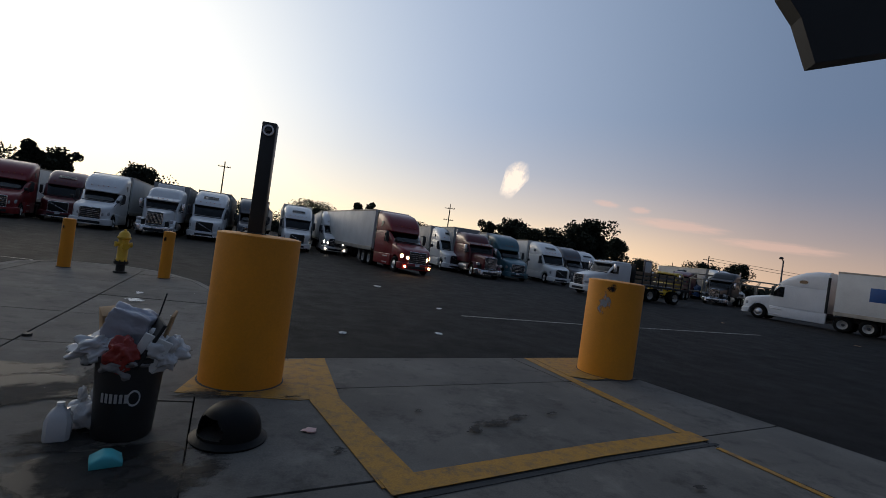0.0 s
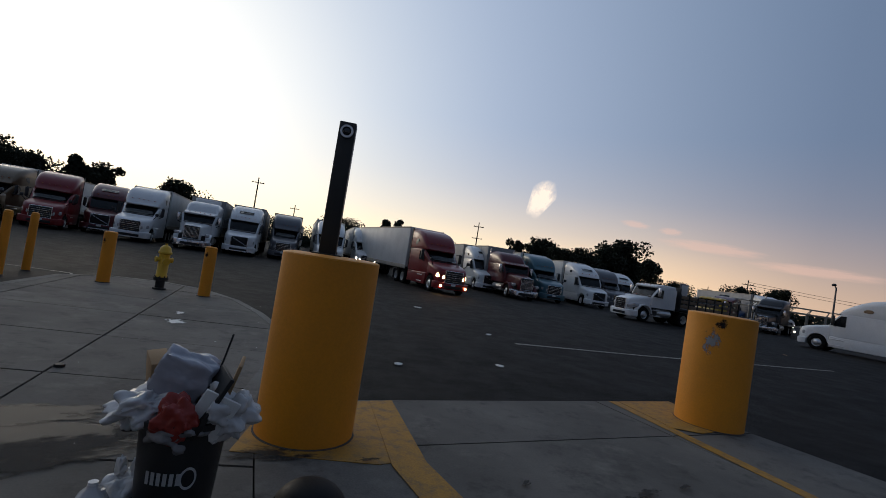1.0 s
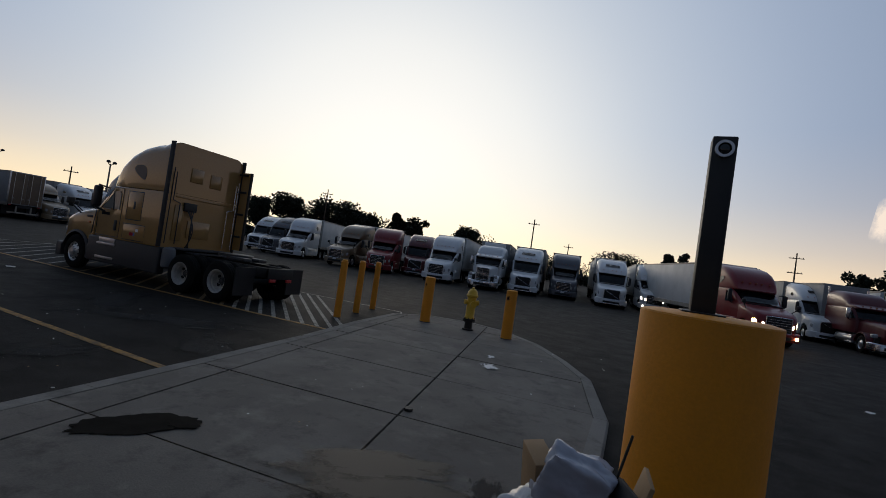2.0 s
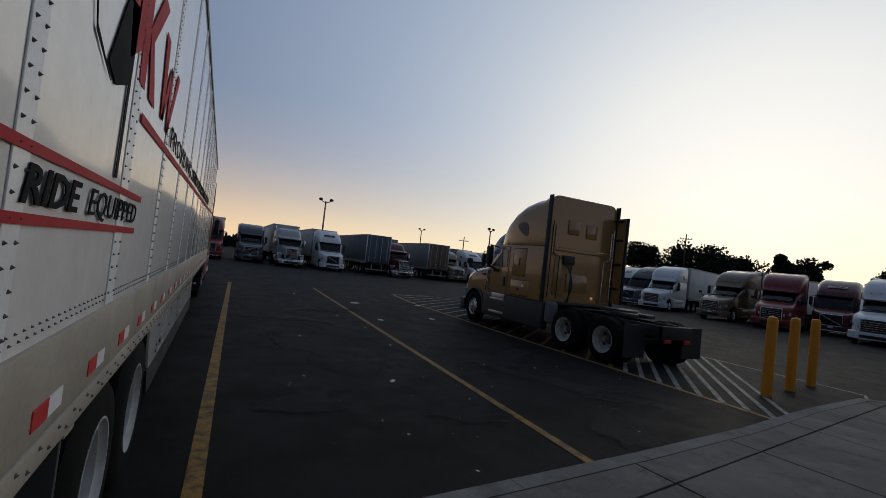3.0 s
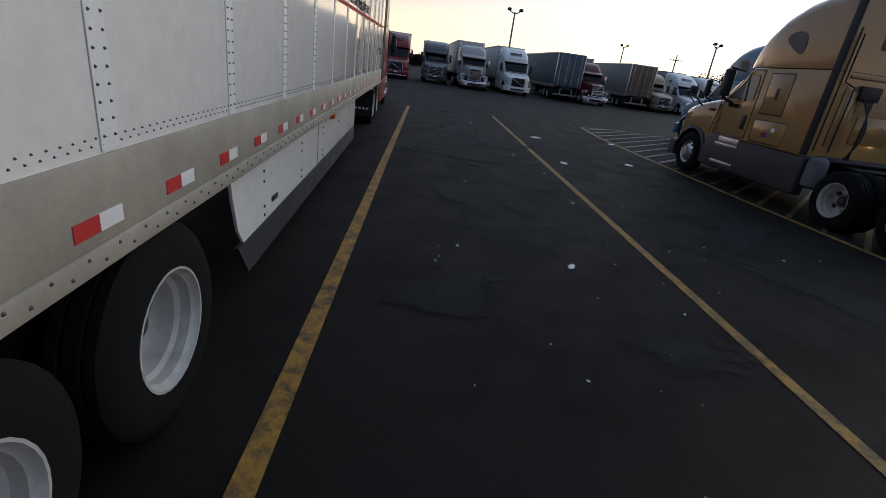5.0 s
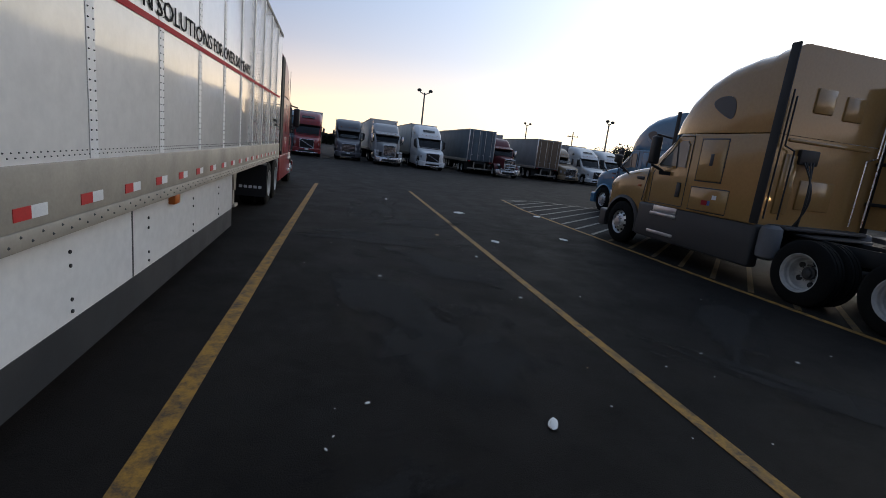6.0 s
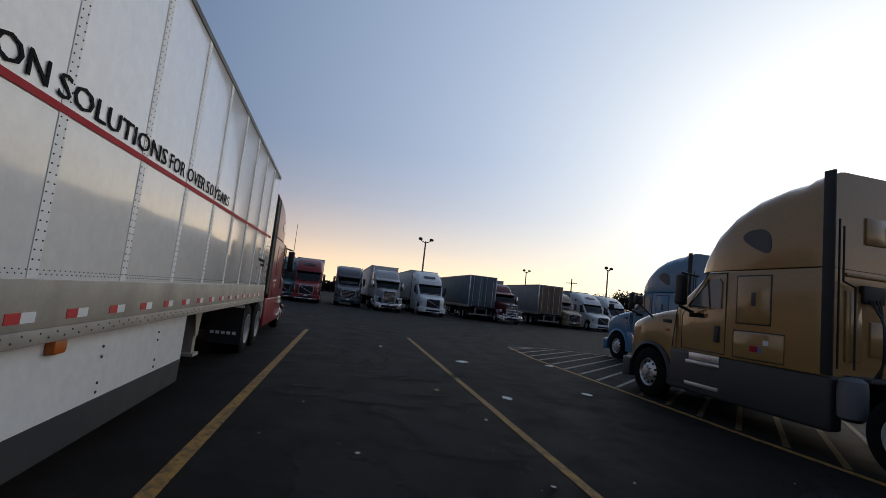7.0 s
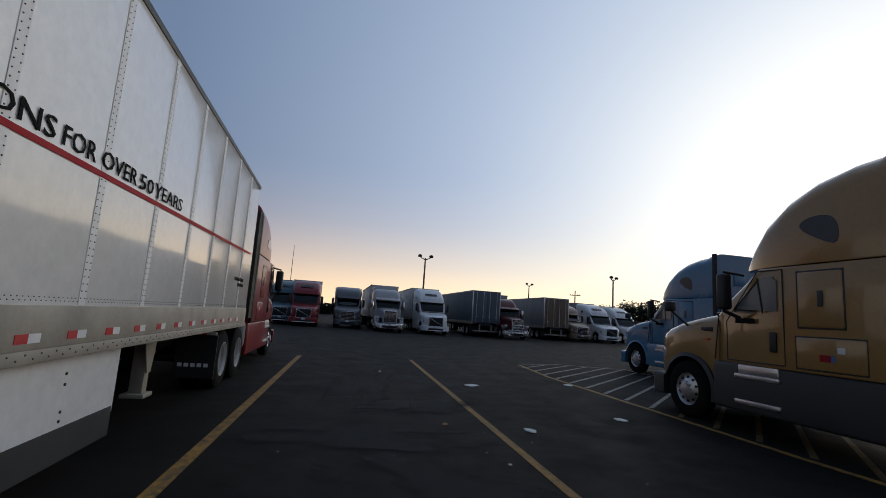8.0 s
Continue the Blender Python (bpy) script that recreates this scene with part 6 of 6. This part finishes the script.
# ---- trees, poles and lamps round the yard ----
def tree(x, y, h, spread, seed, tall=False):
    rnd = random.Random(seed)
    t = thing("tree", pose(x, y, 0), "dark leafy tree in silhouette beyond the yard" if not tall else "tall narrow dark tree beyond the yard", "tree", "trees beyond the yard")
    b = bmesh.new()
    base = 0.018 * h
    cyl(b, (0, 0, 0), (0.02 * h, 0, h * 0.45), base, base * 0.6, 8)
    for i in range(7):
        a = i * 2.4 + rnd.random()
        cyl(b, (0.01 * h, 0, h * rnd.uniform(0.25, 0.45)), (spread * 0.6 * math.cos(a), spread * 0.6 * math.sin(a), h * rnd.uniform(0.55, 0.85)), base * 0.45, base * 0.12, 6)
    part("trunk", b, BARK, t)
    verts, faces = [], []
    lift = 0.42 if not tall else 0.3
    clumps = [(rnd.gauss(0, 0.45) * spread, rnd.gauss(0, 0.45) * spread, h * rnd.uniform(lift, 0.9)) for _ in range(30)]
    for cx, cy, cz in clumps:
        rr = min(spread * rnd.uniform(0.26, 0.55), h * 0.24) * (1.15 - 0.5 * abs(cz / h - 0.62))
        for _ in range(170):
            d = Vector((rnd.gauss(0, 1), rnd.gauss(0, 1), rnd.gauss(0, 0.8))).normalized() * rr * rnd.uniform(0.1, 1.0) ** 0.5
            p = Vector((cx, cy, min(cz, h * 0.9))) + d
            if p.z < h * 0.15 or p.z > h:
                continue
            s = rnd.uniform(0.018, 0.036) * h
            e1 = Vector((rnd.gauss(0, 1), rnd.gauss(0, 1), rnd.gauss(0, 1))).normalized()
            e2 = e1.cross(Vector((rnd.gauss(0, 1), rnd.gauss(0, 1), rnd.gauss(0, 1)))).normalized()
            k = len(verts)
            verts += [p + e1 * s, p + e2 * s * 0.6, p - e1 * s, p - e2 * s * 0.6]
            faces.append((k, k + 1, k + 2, k + 3))
    me = bpy.data.meshes.new("crown")
    me.from_pydata(verts, [], faces)
    me.materials.append(LEAF)
    o = new("crown", me)
    o.parent = t
    return t


TREES = [(45.6, 4.2, 3.4), (42.3, 4.9, 3.6), (37.2, 5.3, 4.6), (35.2, 4.4, 4.4), (33, 4.1, 4), (29.6, 5.1, 2), (27.8, 4.7, 2.4), (24, 2.2, 5), (20.8, 4.3, 3.6), (15.5, 1.8, 5), (9.5, 2.2, 6), (3.3, 3.6, 4.2), (-1.9, 4.7, 1.8),
         (-8.6, 3.0, 4), (-11, 2.5, 5), (-14.5, 2.5, 6), (-17.7, 4.4, 1.9), (-20.6, 5.0, 2.6), (-23.2, 4.0, 3.4), (-26, 4.6, 3.4), (-28.9, 5.8, 4.2), (-30.6, 4.9, 3), (-32.6, 4.3, 2.4), (-35.6, 2.0, 4), (-41.5, 2.5, 2.4), (-44.7, 2.7, 2.2), (56.7, 2.7, 8), (54, 2.2, 8), (51, 2.3, 7)]
for i, (az, el, spread) in enumerate(TREES):
    D = 125 + (i * 37) % 30
    tree(-1 - D * math.sin(radians(az)), 1 + D * math.cos(radians(az)), 1.9 + D * math.tan(radians(el)), 1.35 * spread * D / 140, 50 + i, spread < 3.3)


rnd = random.Random(99)
verts, faces = [], []
for i in range(26000):
    az, D = radians(rnd.uniform(-60, 100)), rnd.uniform(150, 162)
    top = 3.4 + 1.3 * noise.noise(Vector((math.degrees(az) * 0.35, 3.1, 0))) + 0.9 * noise.noise(Vector((math.degrees(az) * 1.7, 9.0, 0)))
    p = Vector((-D * math.sin(az), D * math.cos(az), rnd.uniform(0.1, 1) * max(1.2, top)))
    s = rnd.uniform(0.4, 0.9)
    e1 = Vector((rnd.gauss(0, 1), rnd.gauss(0, 1), rnd.gauss(0, 1))).normalized()
    e2 = e1.orthogonal().normalized()
    k = len(verts)
    verts += [p + e1 * s, p + e2 * s * 0.7, p - e1 * s, p - e2 * s * 0.7]
    faces.append((k, k + 1, k + 2, k + 3))
me = bpy.data.meshes.new("far_woods")
me.from_pydata(verts, [], faces)
me.materials.append(LEAF)
tagged(new("far_woods", me), "dark low hedge and woods along the horizon", "woods", kind="stuff")


def utility_pole(az, el, D, arms=1, eye=(-1, 1)):
    x, y, h = eye[0] - D * math.sin(radians(az)), eye[1] + D * math.cos(radians(az)), 1.86 + D * math.tan(radians(el))
    t = thing("utility_pole", pose(x, y, 0, 0, 0, az), "weathered wooden utility pole with cross-arms", "utility pole", "utility poles")
    part("shaft", cyl(bmesh.new(), (0, 0, 0), (0, 0, h), 0.2, 0.12, 10), WOOD, t)
    for k in range(arms):
        part("cross_arm", box(bmesh.new(), -1.3, 1.3, -0.07, 0.07, h - 1.2 - 3 * k, h - 1.05 - 3 * k), WOOD, t)
        for dx in (-1.1, -0.5, 0.5, 1.1):
            part("insulator", cyl(bmesh.new(), (dx, 0, h - 1.05 - 3 * k), (dx, 0, h - 0.85 - 3 * k), 0.06, seg=8), GREY, t)
    return t


utility_pole(13.4, 6.3, 110, 1)
utility_pole(9.1, 4.0, 140)
utility_pole(-12.8, 5.6, 120, 2)
utility_pole(-42.0, 3.2, 140)
utility_pole(-38.5, 2.0, 180)
utility_pole(62.0, 3.9, 120, 1, (-9, 4))
utility_pole(37.9, 6.3, 120, 1, (-3, 2.3))
wire = bmesh.new()
P0, P1 = Vector((92.6, 105, 9.2)), Vector((190, 60, 9.0))
for k in range(2):
    for i in range(16):
        f = lambda u: P0.lerp(P1, u) + Vector((0, 0, -2.2 * math.sin(math.pi * u) - 0.7 * k))
        cyl(wire, f(i / 16), f((i + 1) / 16), 0.04, seg=4)
tagged(part("power_line", wire, BLACK_METAL), "thin dark power lines sagging between poles", "cable")


def lamp_post(x, y, h, heads=2, turn=0, lit=False):
    t = thing("street_lamp", pose(x, y, 0, 0, 0, turn), "tall grey yard lamp post with %s" % ("two round floodlight heads" if heads == 2 else "one lit lamp head"), "lamp post", "yard lamps")
    part("column", cyl(bmesh.new(), (0, 0, 0), (0, 0, h - 0.3), 0.13, 0.08, 12), GREY, t)
    part("base", cyl(bmesh.new(), (0, 0, 0), (0, 0, 0.7), 0.3, seg=16), CONCRETE_KERB, t)
    for s in ((1, -1) if heads == 2 else (1,)):
        part("arm", cyl(bmesh.new(), (0, 0, h - 0.5), (0, s * 0.55, h - 0.25), 0.05, seg=8), GREY, t)
        part("lamp_head", lathe(bmesh.new(), [(0, -0.12), (0.18, -0.11), (0.24, 0.0), (0.2, 0.12), (0.08, 0.18), (0, 0.18)], 16, "z", (0.1, s * 0.62, h - 0.12)), glow("lit_lamp", (1, 0.95, 0.8), 6) if lit else BLACK_METAL, t)
    return t


lamp_post(-59.4, 12.7, 8.0, 2, 0)
lamp_post(-60.8, 36.3, 7.7, 2, 30)
lamp_post(-86.6, 36.3, 8.3, 2, 20)
lamp_post(44, 27, 5.2, 1, 120, True)
lamp_post(52, 47, 6.5, 1, 120)
mast = thing("antenna_mast", pose(-67.9, -1.8, 0), "thin pale antenna mast beyond the parked trucks", "mast")
part("rod", cyl(bmesh.new(), (0, 0, 0), (0, 0, 8.8), 0.06, 0.025, 8), GREY, mast)
part("foot", cyl(bmesh.new(), (0, 0, 0), (0, 0, 0.4), 0.2, seg=12), CONCRETE_KERB, mast)
sign = thing("pole_sign", pose(66, 92, 0, 0, 0, 35), "far pale rectangular sign on a post", "sign")
part("panel", box(bmesh.new(), -2.2, 2.2, -0.15, 0.15, 2.4, 5.6, 0.05), GREY, sign)
part("face", box(bmesh.new(), -1.9, 1.9, -0.2, -0.152, 2.7, 5.3, 0.02), BOX_WHITE, sign)
for s in (-1.2, 1.2):
    part("leg", cyl(bmesh.new(), (s, 0, 0), (s, 0, 2.5), 0.15, seg=10), GREY, sign)

# black board of unknown kind close by the start of the walk; its unseen post is added
board = thing("overhead_board", pose(0, 0, 0), "black overhead board of unknown kind on an added dark post", "sign")
pts = [(1.065, 0.783, 2.434), (1.016, 0.793, 2.541), (0.971, 0.803, 2.596), (0.817, 0.835, 2.869), (1.491, 0.691, 2.965), (1.544, 0.68, 2.579)]
b = bmesh.new()
near, far = [b.verts.new(p) for p in pts], [b.verts.new(Vector(p) + Vector((0.02, 0.045, 0))) for p in pts]
b.faces.new(near)
b.faces.new(far[::-1])
for i in range(len(pts)):
    b.faces.new((near[i], near[(i + 1) % len(pts)], far[(i + 1) % len(pts)], far[i]))
part("panel", b, CHASSIS, board, smooth=0)
part("post", box(bmesh.new(), 1.66, 1.76, 0.56, 0.68, 0.15, 3.1, 0.01), BLACK_METAL, board)


# ---- wisps of cloud high over the yard ----
def cloud_material(name, thick, tint):
    m, n, l, b = nodes_of(name)
    n.remove(b)
    em, tr, mx = n.new("ShaderNodeEmission"), n.new("ShaderNodeBsdfTransparent"), n.new("ShaderNodeMixShader")
    em.inputs["Color"].default_value, em.inputs["Strength"].default_value = (*tint, 1), 1.15
    tc = n.new("ShaderNodeTexCoord")
    grad = n.new("ShaderNodeTexGradient")
    grad.gradient_type = "SPHERICAL"
    l.new(tc.outputs["Object"], grad.inputs["Vector"])
    nz = noise_node(n, l, 3.4, 8, 0.7)
    k = n.new("ShaderNodeMath")
    k.operation = "MULTIPLY"
    l.new(grad.outputs["Fac"], k.inputs[0])
    l.new(nz, k.inputs[1])
    fac = ramp(n, l, k.outputs[0], [(0.11, (0, 0, 0)), (0.32, (thick, thick, thick))])
    l.new(fac, mx.inputs[0])
    l.new(tr.outputs[0], mx.inputs[1])
    l.new(em.outputs[0], mx.inputs[2])
    l.new(mx.outputs[0], n["Material Output"].inputs["Surface"])
    return m


CLOUD = cloud_material("cloud", 0.95, (1.0, 0.84, 0.7))
THIN_CLOUD = cloud_material("thin_cloud", 0.36, (0.8, 0.5, 0.4))
for az, el, wide, tall, lean in ((-19.4, 9.5, 34, 52, 22), (-30.3, 7.9, 34, 9, 6), (-34.0, 7.5, 26, 9, 2), (-38, 6.2, 110, 14, 3), (-47, 4.9, 120, 12, 2)):
    D = 900
    x, y, z = -D * math.sin(radians(az)), D * math.cos(radians(az)), D * math.tan(radians(el))
    b = bmesh.new()
    bmesh.ops.create_grid(b, x_segments=8, y_segments=8, size=1)
    for v in b.verts:
        v.co = (v.co.x * (0.62 + 0.38 * v.co.y if tall > wide else 1), 0.15 * (v.co.x ** 2), v.co.y)
    c = tagged(part("cloud", b, THIN_CLOUD if wide > tall else CLOUD), "small pale wisp of evening cloud", "cloud", "clouds", "structure")
    c.matrix_basis = pose(x, y, z, 0, lean, az) @ Matrix.Diagonal((wide, 10, tall, 1))
    c.visible_shadow = False
